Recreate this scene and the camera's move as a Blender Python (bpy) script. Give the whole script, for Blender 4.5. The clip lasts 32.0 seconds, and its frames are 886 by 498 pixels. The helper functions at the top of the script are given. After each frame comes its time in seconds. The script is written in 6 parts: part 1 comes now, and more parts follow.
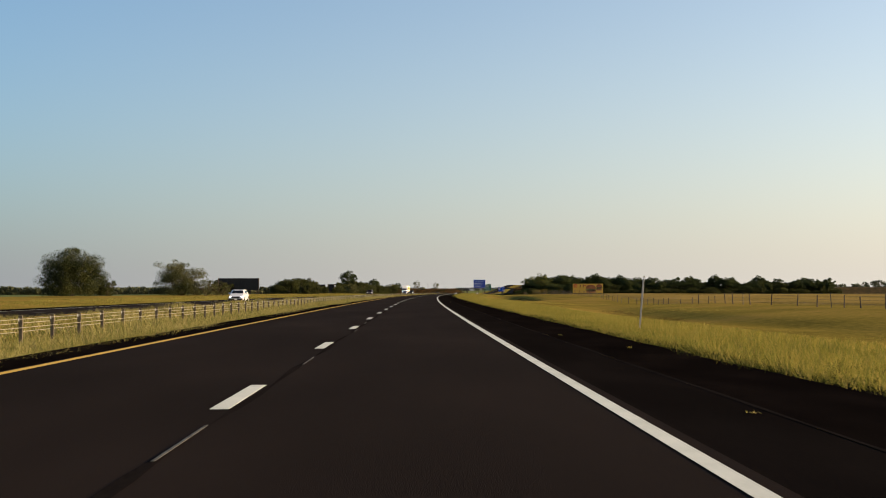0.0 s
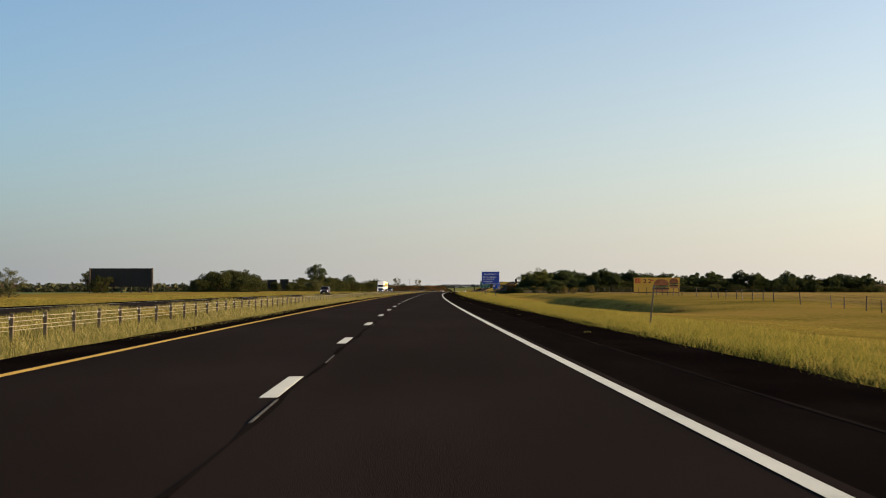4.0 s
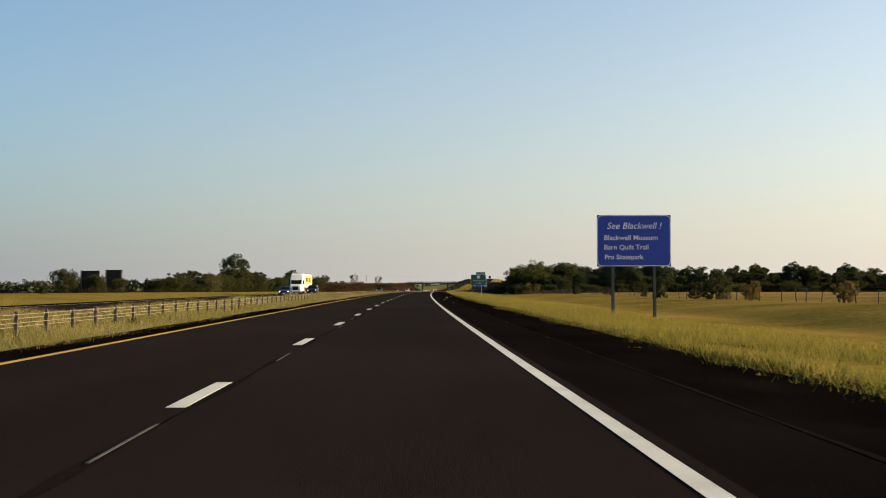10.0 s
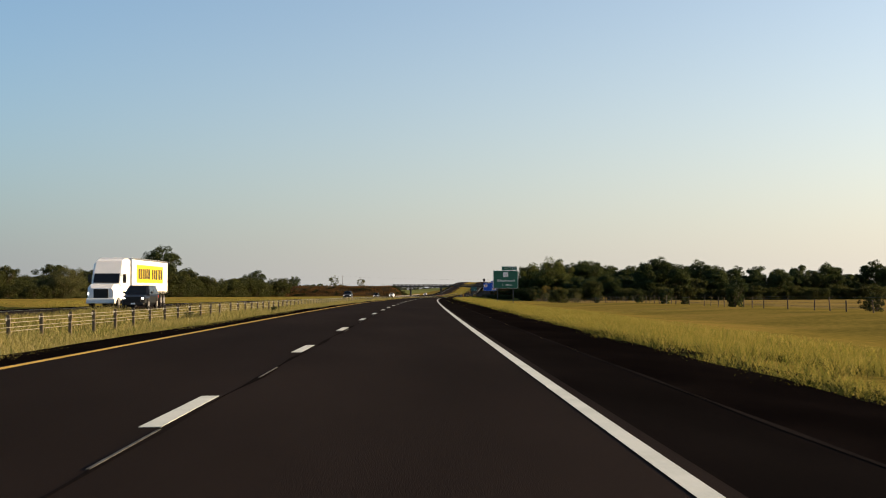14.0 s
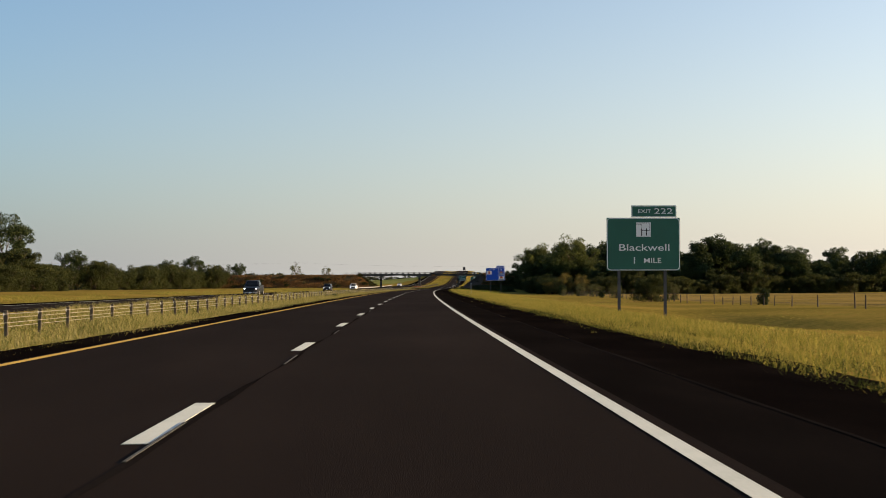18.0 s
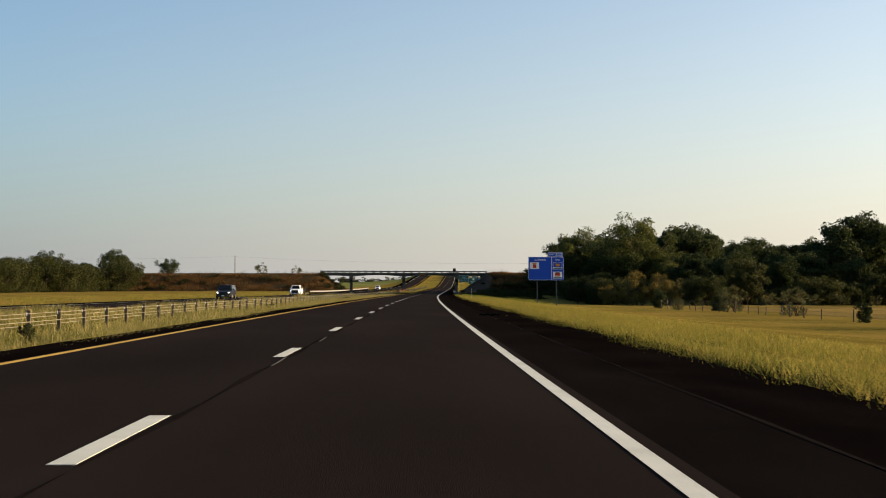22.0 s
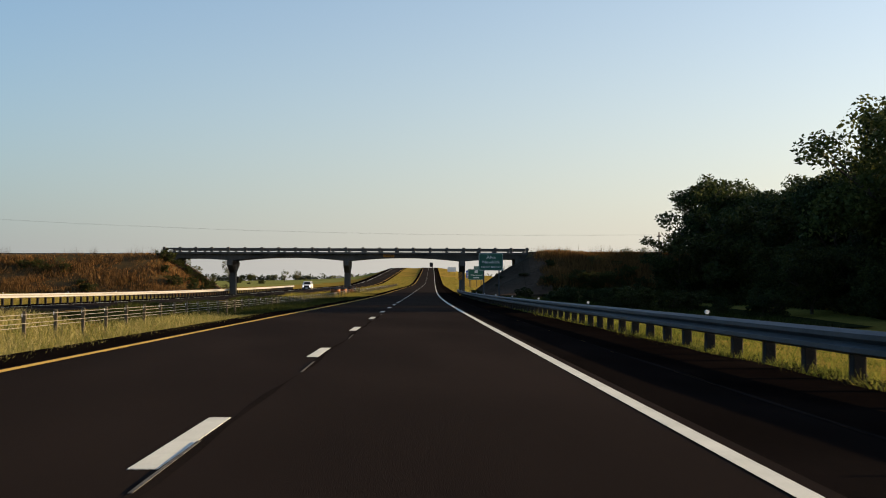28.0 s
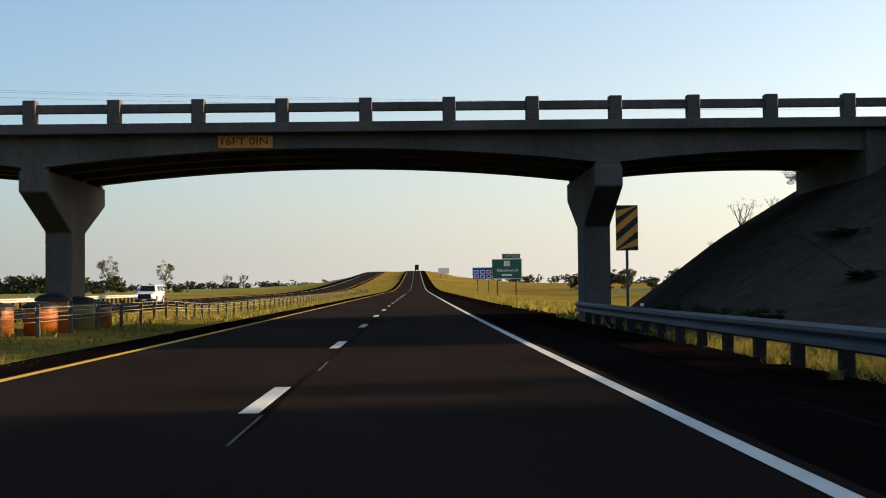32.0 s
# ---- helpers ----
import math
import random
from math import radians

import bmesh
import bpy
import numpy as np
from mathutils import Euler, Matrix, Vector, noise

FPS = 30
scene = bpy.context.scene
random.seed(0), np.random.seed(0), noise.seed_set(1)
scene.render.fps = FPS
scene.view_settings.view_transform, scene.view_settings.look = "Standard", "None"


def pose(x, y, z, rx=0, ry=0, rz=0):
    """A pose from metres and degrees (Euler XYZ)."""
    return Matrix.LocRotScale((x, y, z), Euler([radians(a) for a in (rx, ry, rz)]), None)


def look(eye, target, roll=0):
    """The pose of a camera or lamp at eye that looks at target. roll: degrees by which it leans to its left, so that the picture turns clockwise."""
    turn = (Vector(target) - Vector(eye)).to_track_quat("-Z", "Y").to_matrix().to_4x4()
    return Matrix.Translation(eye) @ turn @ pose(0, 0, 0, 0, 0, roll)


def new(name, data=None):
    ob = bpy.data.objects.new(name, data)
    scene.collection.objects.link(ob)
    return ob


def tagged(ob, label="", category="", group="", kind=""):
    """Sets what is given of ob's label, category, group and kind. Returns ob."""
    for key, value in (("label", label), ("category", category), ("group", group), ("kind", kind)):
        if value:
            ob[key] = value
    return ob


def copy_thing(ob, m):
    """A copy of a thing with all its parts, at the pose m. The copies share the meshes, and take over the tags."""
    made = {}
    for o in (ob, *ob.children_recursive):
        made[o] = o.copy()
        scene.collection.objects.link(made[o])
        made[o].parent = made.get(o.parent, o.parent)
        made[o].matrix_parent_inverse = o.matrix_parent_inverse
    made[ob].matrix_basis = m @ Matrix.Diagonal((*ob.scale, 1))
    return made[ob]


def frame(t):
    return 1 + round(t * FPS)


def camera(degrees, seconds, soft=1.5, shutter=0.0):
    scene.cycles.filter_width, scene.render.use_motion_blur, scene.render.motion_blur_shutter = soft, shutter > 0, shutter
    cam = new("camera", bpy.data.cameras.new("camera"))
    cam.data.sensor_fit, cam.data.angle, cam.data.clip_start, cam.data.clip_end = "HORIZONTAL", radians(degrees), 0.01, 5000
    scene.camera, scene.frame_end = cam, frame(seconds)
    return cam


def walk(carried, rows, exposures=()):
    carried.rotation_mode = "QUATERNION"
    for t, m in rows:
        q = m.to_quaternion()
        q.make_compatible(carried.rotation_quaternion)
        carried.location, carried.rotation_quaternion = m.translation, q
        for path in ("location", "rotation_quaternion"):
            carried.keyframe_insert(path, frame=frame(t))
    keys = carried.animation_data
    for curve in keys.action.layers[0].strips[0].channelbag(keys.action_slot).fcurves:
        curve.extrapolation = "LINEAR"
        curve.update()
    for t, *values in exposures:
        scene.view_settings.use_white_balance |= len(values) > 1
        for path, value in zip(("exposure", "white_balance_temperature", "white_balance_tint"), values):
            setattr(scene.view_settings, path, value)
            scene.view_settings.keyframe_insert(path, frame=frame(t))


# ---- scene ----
# The camera and its drive along the right-hand lane.
cam = camera(38.55, 32.0, soft=1.0, shutter=0.05)
walk(cam, [
    (0, pose(1.828, 36.280, 1.163, 91.985, 0.090, -1.464)),
    (1, pose(1.922, 71.939, 1.232, 91.941, 0.149, -1.501)),
    (2, pose(2.102, 108.347, 1.302, 91.860, 0.306, -1.637)),
    (3, pose(2.292, 145.028, 1.373, 91.861, 0.110, -1.943)),
    (6, pose(4.493, 255.111, 1.551, 91.800, 0.211, -3.064)),
    (7, pose(5.651, 291.970, 1.592, 91.767, 0.167, -3.384)),
    (8, pose(6.980, 328.720, 1.626, 91.773, 0.148, -3.692)),
    (9, pose(8.532, 365.468, 1.658, 91.861, 0.310, -3.843)),
    (10, pose(10.151, 402.224, 1.690, 91.773, 0.172, -4.025)),
    (11, pose(11.879, 439.067, 1.733, 91.804, 0.000, -4.135)),
    (12, pose(13.688, 475.862, 1.779, 91.779, -0.046, -4.325)),
    (13, pose(15.581, 512.772, 1.829, 91.828, 0.117, -4.493)),
    (14, pose(17.588, 549.538, 1.867, 91.944, 0.025, -4.605)),
    (17, pose(24.458, 660.126, 1.906, 91.757, 0.058, -5.302)),
    (18, pose(27.049, 696.982, 1.847, 91.497, 0.146, -5.804)),
    (19, pose(29.939, 733.676, 1.764, 91.585, -0.071, -6.104)),
    (20, pose(33.038, 770.317, 1.688, 91.526, 0.071, -6.322)),
    (21, pose(36.225, 807.036, 1.612, 91.573, -0.033, -6.408)),
    (22, pose(39.423, 843.593, 1.527, 91.641, -0.179, -6.489)),
    (23, pose(42.664, 880.076, 1.433, 91.634, 0.002, -6.854)),
    (24, pose(46.239, 916.510, 1.319, 91.545, 0.165, -7.172)),
    (25, pose(49.963, 952.909, 1.195, 91.549, 0.115, -7.235)),
    (26, pose(53.771, 989.432, 1.069, 91.680, 0.016, -7.352)),
    (29, pose(65.541, 1098.534, 0.760, 91.537, -0.091, -8.105)),
    (30, pose(69.888, 1134.978, 0.646, 91.517, 0.133, -8.382)),
    (31, pose(74.311, 1171.130, 0.552, 91.545, 0.514, -8.409)),
    (32, pose(78.844, 1208.016, 0.510, 91.874, 0.703, -8.539)),
], exposures=[(0, 1.15, 6900, 15), (30.6, 1.15, 6900, 15), (32, 1.36, 6900, 15)])

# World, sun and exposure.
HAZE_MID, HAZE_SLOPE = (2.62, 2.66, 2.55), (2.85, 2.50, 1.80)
SUN_EL, SUN_AZ = 13.0, -4.0          # degrees; azimuth from +x towards +y
world = bpy.data.worlds.new("sky")
world.use_nodes = True
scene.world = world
wn = world.node_tree
sky = wn.nodes.new("ShaderNodeTexSky")
sky.sky_type = "NISHITA"
sky.sun_disc = False
sky.sun_elevation = radians(SUN_EL)
sky.sun_rotation = radians(90 - SUN_AZ)
sky.altitude = 300
sky.air_density, sky.dust_density, sky.ozone_density = 1.0, 1.6, 2.0
wn.nodes["Background"].inputs["Strength"].default_value = 0.10
# haze painted over the sky: brighter, warmer on the sun's side, greyer at the horizon
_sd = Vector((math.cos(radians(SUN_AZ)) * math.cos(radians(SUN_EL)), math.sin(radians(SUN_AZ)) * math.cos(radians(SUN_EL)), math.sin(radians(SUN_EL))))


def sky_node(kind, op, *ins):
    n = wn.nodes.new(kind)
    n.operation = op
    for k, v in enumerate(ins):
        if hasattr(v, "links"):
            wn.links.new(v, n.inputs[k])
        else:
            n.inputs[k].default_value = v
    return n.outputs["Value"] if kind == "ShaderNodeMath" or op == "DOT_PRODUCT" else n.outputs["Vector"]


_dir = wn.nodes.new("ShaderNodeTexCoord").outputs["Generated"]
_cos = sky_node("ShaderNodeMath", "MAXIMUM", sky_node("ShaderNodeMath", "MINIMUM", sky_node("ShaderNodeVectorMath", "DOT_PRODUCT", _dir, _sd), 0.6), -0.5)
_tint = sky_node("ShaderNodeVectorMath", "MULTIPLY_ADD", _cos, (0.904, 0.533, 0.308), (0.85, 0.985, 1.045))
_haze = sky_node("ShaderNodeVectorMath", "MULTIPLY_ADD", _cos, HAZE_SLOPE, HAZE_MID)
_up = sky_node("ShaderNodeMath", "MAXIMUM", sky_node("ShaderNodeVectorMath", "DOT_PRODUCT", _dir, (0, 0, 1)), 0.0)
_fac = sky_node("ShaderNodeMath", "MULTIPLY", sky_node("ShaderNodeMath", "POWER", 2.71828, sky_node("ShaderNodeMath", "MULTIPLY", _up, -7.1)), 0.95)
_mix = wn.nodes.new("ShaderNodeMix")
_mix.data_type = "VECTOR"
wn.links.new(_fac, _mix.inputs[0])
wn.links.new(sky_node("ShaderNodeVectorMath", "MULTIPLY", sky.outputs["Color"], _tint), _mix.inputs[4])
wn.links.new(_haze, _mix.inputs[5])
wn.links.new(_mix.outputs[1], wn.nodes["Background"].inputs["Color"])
sun = new("sun", bpy.data.lights.new("sun", "SUN"))
sun.data.energy, sun.data.angle, sun.data.color = 5.0, radians(0.6), (1.0, 0.74, 0.43)
sun.matrix_world = look(_sd * 500, (0, 0, 0))

# ---- the line of the road: s metres along the lane line, u metres to the right of it ----
K_S = (-100, 40, 120, 200, 280, 360, 440, 520, 600, 680, 760, 840, 920, 1000, 1080, 1160, 1240, 1330, 1500, 1700)
K_V = (3.295e-05, 6.078e-05, 0.0001205, 0.0001337, 0.0001156, 0.0001012, 0.0001021, 0.0001074, 0.0001036, 0.0001058, 0.0001213, 0.0001204, 0.0001025, 0.0001101, 8.079e-05, 6.531e-05, 5.217e-05, 1.0e-05, -1.0e-05, 0.0)
G_S = (0, 100, 200, 300, 400, 500, 600, 700, 800, 900, 975, 1050, 1130, 1200, 1250, 1300, 1450, 1600, 1850, 2050, 2120, 2250, 2600)
G_V = (0.00191, 0.00196, 0.00182, 0.0009921, 0.0009267, 0.00121, 0.0009105, -0.002221, -0.002159, -0.002856, -0.003572, -0.002647, -0.003566, -0.0004766, 0.00353, 0.004139, 0.004138, 0.0235, 0.03, 0.016, 0.0, -0.015, -0.02)
SS = np.arange(-400, 4801, 2.0)
_k = np.interp(SS, K_S, K_V)
_th = np.concatenate([[0], np.cumsum((_k[1:] + _k[:-1]))])
_i0 = 200
_th -= _th[_i0]
_m = (_th[1:] + _th[:-1]) / 2
_x = np.concatenate([[0], np.cumsum(2 * np.sin(_m))])
_y = np.concatenate([[0], np.cumsum(2 * np.cos(_m))])
_x -= _x[_i0]
_y -= _y[_i0]
_g = np.interp(SS, G_S, G_V)
_z = np.concatenate([[0], np.cumsum((_g[1:] + _g[:-1]))])
_z -= _z[_i0]


def heading(s):
    return np.interp(s, SS, _th)


def rz(s):
    """Height of the road's surface."""
    return np.interp(s, SS, _z)


def xy(s, u):
    h = heading(s)
    return np.interp(s, SS, _x) + u * np.cos(h), np.interp(s, SS, _y) - u * np.sin(h)


P_U = (-2600, -600, -300, -150, -90, -60, -45, -34, -28.3, -28, -16.3, -16, -13, -10.6, -8, -5, -4.9, 6.6, 6.7, 12, 16, 20, 23, 25.5, 31.5, 35, 60, 300, 2600)
P_Z = (-1.0, -0.8, -0.6, -0.4, -0.1, 0.15, 0.0, -0.45, -0.34, -0.28, -0.28, -0.32, -0.45, -0.50, -0.40, -0.12, -0.06, -0.06, -0.10, -0.38, -0.62, -0.75, -0.85, -0.85, -0.6, -0.55, -0.45, -0.6, -1.0)
W_U = (-2600, -1000, -300, -180, -100, -73, -51, -36, -29, 8, 16, 30, 60, 150, 400, 2600)
W_V = (0.08, 0.10, 0.16, 0.22, 0.28, 0.34, 0.46, 0.74, 1, 1, 0.95, 0.72, 0.42, 0.28, 0.2, 0.15)
D_S = (-400, 105, 125, 155, 172, 285, 297, 335, 350, 384, 398, 440, 480, 720, 752, 762, 782, 794, 5000)
D_V = (0.1, 0.1, 0.36, 0.36, 0.1, 0.1, 0.8, 0.95, 1.12, 1.1, 0.22, 0.2, 0.15, 0.15, 0.1, 0.5, 0.5, 0.0, 0.0)


def gz(s, u):
    """Height of the ground."""
    d = np.interp(s, D_S, D_V) * np.interp(u, (12.5, 16.0, 19.0, 21.3, 25.0), (0, 0.6, 1.2, 1.35, 0))
    hill = rz(s)
    w = np.where(np.asarray(s) > 1200, np.interp(u, W_U, W_V), 1.0)
    mound = np.interp(s, (1222, 1238, 1262, 1278), (0, 0.34, 0.34, 0)) * np.interp(u, (-16, -13, -8, -5.5), (0, 1, 1, 0))
    lip = np.interp(s, (-400, 60, 420, 500), (0.14, 0.18, 0.18, 0)) * np.interp(u, (21.3, 25.5, 45, 120), (0, 1, 1, 0))
    rise = np.interp(s, (180, 215, 255, 300, 340, 470, 560), (0, -0.8, -0.8, 0.05, 0.42, 0.42, 0)) * np.interp(u, (21.3, 26, 33, 70, 200, 400), (0, 0.7, 1, 1, 0.3, 0))
    fall = np.interp(s, (760, 850, 1000, 1060, 1085, 1110, 1140, 1175), (0, 0.7, 0.9, 1.1, 1.5, 1.4, 0.7, 0)) * np.interp(u, (14, 24, 34, 70, 200), (0, 0.55, 1, 1, 0.4))
    return np.where(hill > 0, hill * w, hill) + np.interp(u, P_U, P_Z) - d + mound + lip - fall + rise


def at(s, u, z=None, turn=0.0, up=0.0):
    """The pose of something that stands at s, u, facing back along the road; z: its height, else it stands on the ground."""
    x, y = xy(s, u)
    zz = float(gz(s, u)) if z is None else z
    return pose(float(x), float(y), zz + up, 0, 0, -math.degrees(float(heading(s))) + turn)


def stand(s, u, z=None, turn=0.0, up=0.0):
    """As at(), for what grows or stands away from the carriageway."""
    x, y = xy(s, u + float(np.interp(s, (0, 1000, 1208, 1260), (0.8, 0.95, 0.37, 0.3))))
    zz = float(gz(s, u)) if z is None else z
    return pose(float(x), float(y), zz + up, 0, 0, -math.degrees(float(heading(s))) + turn)


# the overpass: its near face's middle, x along the bridge, y onwards
BRIDGE = pose(72.46, 1246.0, -0.33, 0, 0, -7.38)


def road_at(s, u, up=0.0, turn=0.0):
    return at(s, u, float(rz(s)) + up, turn)

# ---- materials ----
def shader(name, colours, scale=2.0, fine=40.0, rough=0.85, metal=0.0, bump=0.3, spec=0.3, fine_mix=0.35, island=False, obj_random=0.0, through_light=0.0, stretch=None, emit=0.0):
    """A surface whose colour runs through the given ones by coarse noise, with finer grain and relief."""
    m = bpy.data.materials.new(name)
    m.use_nodes = True
    nt = m.node_tree
    nd, ln = nt.nodes, nt.links
    b = nd["Principled BSDF"]
    b.inputs["Roughness"].default_value = rough
    b.inputs["Metallic"].default_value = metal
    b.inputs["Specular IOR Level"].default_value = spec
    tc = nd.new("ShaderNodeTexCoord")
    mp = nd.new("ShaderNodeMapping")
    ln.new(tc.outputs["Object"], mp.inputs["Vector"])
    if stretch:
        mp.inputs["Scale"].default_value = stretch
    n1 = nd.new("ShaderNodeTexNoise")
    n1.inputs["Scale"].default_value = scale
    n1.inputs["Detail"].default_value = 5
    n2 = nd.new("ShaderNodeTexNoise")
    n2.inputs["Scale"].default_value = fine
    n2.inputs["Detail"].default_value = 3
    for n in (n1, n2):
        ln.new(mp.outputs["Vector"], n.inputs["Vector"])
    mixf = nd.new("ShaderNodeMix")
    mixf.inputs["Factor"].default_value = fine_mix
    ln.new(n1.outputs["Fac"], mixf.inputs["A"])
    ln.new(n2.outputs["Fac"], mixf.inputs["B"])
    fac = mixf.outputs["Result"]
    if island or obj_random:
        src = nd.new("ShaderNodeNewGeometry").outputs["Random Per Island"] if island else nd.new("ShaderNodeObjectInfo").outputs["Random"]
        mi = nd.new("ShaderNodeMix")
        mi.inputs["Factor"].default_value = 0.5 * island if island else obj_random
        ln.new(fac, mi.inputs["A"])
        ln.new(src, mi.inputs["B"])
        fac = mi.outputs["Result"]
    ramp = nd.new("ShaderNodeValToRGB")
    el = ramp.color_ramp.elements
    k = len(colours)
    lo, hi = (0.27, 0.73) if 0 < island < 1 else (0.18, 0.82) if (island or obj_random) else (0.32, 0.68)
    while len(el) < k:
        el.new(0.5)
    for i, c in enumerate(colours):
        el[i].position = lo + (hi - lo) * i / max(1, k - 1)
        el[i].color = (*c, 1)
    ln.new(fac, ramp.inputs["Fac"])
    ln.new(ramp.outputs["Color"], b.inputs["Base Color"])
    if bump:
        bp = nd.new("ShaderNodeBump")
        bp.inputs["Strength"].default_value = bump
        bp.inputs["Distance"].default_value = 0.02
        ln.new(n2.outputs["Fac"], bp.inputs["Height"])
        ln.new(bp.outputs["Normal"], b.inputs["Normal"])
    if emit:
        ln.new(ramp.outputs["Color"], b.inputs["Emission Color"])
        b.inputs["Emission Strength"].default_value = emit
    if through_light:
        tr = nd.new("ShaderNodeBsdfTranslucent")
        ln.new(ramp.outputs["Color"], tr.inputs["Color"])
        ms = nd.new("ShaderNodeMixShader")
        ms.inputs["Fac"].default_value = through_light
        ln.new(b.outputs["BSDF"], ms.inputs[1])
        ln.new(tr.outputs["BSDF"], ms.inputs[2])
        ln.new(ms.outputs["Shader"], nd["Material Output"].inputs["Surface"])
    return m


def grey(v, w=1.0):
    return (v * w, v, v / w)


ASPHALT = shader("asphalt", [(0.0098, 0.0074, 0.0063), (0.0136, 0.0103, 0.0088), (0.0196, 0.0148, 0.0126)], 0.35, 160, 1.0, bump=0.25, spec=0.005, stretch=(1, 0.25, 1))
SHOULDER = shader("shoulder_asphalt", [(0.0026, 0.0021, 0.0020), (0.0042, 0.0033, 0.0030), (0.0078, 0.0060, 0.0052)], 0.8, 90, 1.0, bump=0.35, spec=0.0, stretch=(1, 0.4, 1))
SEAM = shader("seam_tar", [(0.0045, 0.0040, 0.0038), (0.0100, 0.0086, 0.0080), (0.0150, 0.0124, 0.0112)], 0.5, 30, 1.0, bump=0.2, spec=0.0, stretch=(1, 0.4, 1))
INSHOULDER = shader("inner_shoulder_asphalt", [(0.0044, 0.0037, 0.0034), (0.0062, 0.0052, 0.0048), (0.0090, 0.0074, 0.0067)], 0.8, 90, 1.0, bump=0.3, spec=0.0, stretch=(1, 0.3, 1))
PALEPOST = shader("pale_flexible_post", [(0.20, 0.20, 0.19), (0.28, 0.28, 0.26)], 3, 20, 0.8, bump=0.05)
DARKPOST = shader("dark_flexible_post", [(0.058, 0.048, 0.032), (0.100, 0.084, 0.058)], 3, 20, 0.8, bump=0.05)
SOIL = shader("dark_edge_soil", [(0.004, 0.0036, 0.003), (0.009, 0.0078, 0.005), (0.024, 0.020, 0.011)], 1.2, 14, 1.0, bump=0.6, spec=0.0)
WHITE = shader("white_road_paint", [(0.40, 0.43, 0.385), (0.48, 0.51, 0.46), (0.54, 0.565, 0.51)], 1.5, 35, 0.9, bump=0.08, spec=0.05)
WORN = shader("worn_white_paint", [(0.02, 0.02, 0.02), (0.12, 0.12, 0.11)], 4, 30, 0.9, bump=0.3, spec=0.1)
YELLOW = shader("yellow_road_paint", [(0.46, 0.29, 0.060), (0.55, 0.36, 0.085)], 1.5, 35, 0.9, bump=0.08, spec=0.05)
EARTH = shader("roadside_turf", [(0.070, 0.058, 0.013), (0.136, 0.108, 0.023), (0.195, 0.142, 0.033), (0.240, 0.140, 0.045)], 0.07, 2.5, 0.95, bump=0.6, spec=0.0, fine_mix=0.45)
CROP = shader("green_field_crop", [(0.045, 0.070, 0.020), (0.07, 0.095, 0.026), (0.10, 0.11, 0.035)], 0.03, 1.5, 0.95, bump=0.5, spec=0.05)
PASTURE = shader("dry_pasture", [(0.090, 0.066, 0.018), (0.190, 0.138, 0.040), (0.290, 0.195, 0.070)], 0.04, 1.8, 0.95, bump=0.5, spec=0.0, fine_mix=0.5)
GRASS = shader("verge_grass_blades", [(0.088, 0.096, 0.018), (0.154, 0.149, 0.029), (0.232, 0.199, 0.046), (0.34, 0.27, 0.082)], 0.12, 4, 0.8, bump=0, spec=0.05, island=True, through_light=0.45)
DRY = shader("straw_grass_blades", [(0.058, 0.070, 0.016), (0.138, 0.136, 0.036), (0.255, 0.225, 0.080), (0.43, 0.37, 0.18)], 0.12, 4, 0.8, bump=0, spec=0.05, island=True, through_light=0.4)
WEED = shader("rust_weeds", [(0.034, 0.025, 0.010), (0.088, 0.050, 0.018), (0.170, 0.090, 0.032), (0.245, 0.148, 0.058)], 0.1, 3, 0.9, bump=0, spec=0.05, island=True, through_light=0.25)
FRESH = shader("fresh_green_grass_blades", [(0.050, 0.070, 0.012), (0.090, 0.112, 0.020), (0.150, 0.162, 0.032), (0.25, 0.23, 0.060)], 0.12, 4, 0.8, bump=0, spec=0.05, island=True, through_light=0.45)
MEADOW = shader("pale_green_meadow", [(0.085, 0.105, 0.030), (0.140, 0.155, 0.050), (0.20, 0.195, 0.075)], 0.02, 1.2, 0.95, bump=0.5, spec=0.0, fine_mix=0.5)
# ground darkened in its colour to stand in for the wood's shade
SHADE_GROUND = shader("shade_dark_ground", [(0.010, 0.011, 0.005), (0.020, 0.022, 0.008), (0.036, 0.034, 0.013)], 0.3, 6, 1.0, bump=0.7, spec=0.0)
# dark blades for undergrowth, and for stretches whose shade is in the colour
LUSH = shader("dark_shade_grass", [(0.010, 0.015, 0.003), (0.021, 0.029, 0.006), (0.040, 0.048, 0.011), (0.080, 0.080, 0.022)], 0.12, 4, 0.8, bump=0, spec=0.05, island=True, through_light=0.35)
# dark brown blades that put the shade of the ditch's hollows into colour
DITCH_SHADE = shader("shade_brown_grass", [(0.028, 0.019, 0.005), (0.052, 0.034, 0.009), (0.086, 0.057, 0.016), (0.130, 0.088, 0.028)], 0.3, 2.0, 0.85, bump=0, spec=0.08, island=0.5, through_light=0.25)
GOLDLEAF = shader("golden_brush_leaves", [(0.042, 0.036, 0.009), (0.088, 0.073, 0.018), (0.155, 0.124, 0.034), (0.22, 0.178, 0.060)], 0.55, 3, 0.7, bump=0, spec=0.10, island=0.55, through_light=0.4)
LEAF = shader("tree_leaves", [(0.008, 0.014, 0.005), (0.019, 0.030, 0.009), (0.038, 0.054, 0.015), (0.078, 0.092, 0.028)], 0.55, 3, 0.6, bump=0, spec=0.12, island=0.55, through_light=0.4)
LEAF2 = shader("olive_leaves", [(0.010, 0.015, 0.004), (0.023, 0.031, 0.008), (0.047, 0.054, 0.014), (0.092, 0.090, 0.026)], 0.55, 3, 0.65, bump=0, spec=0.12, island=0.55, through_light=0.4)
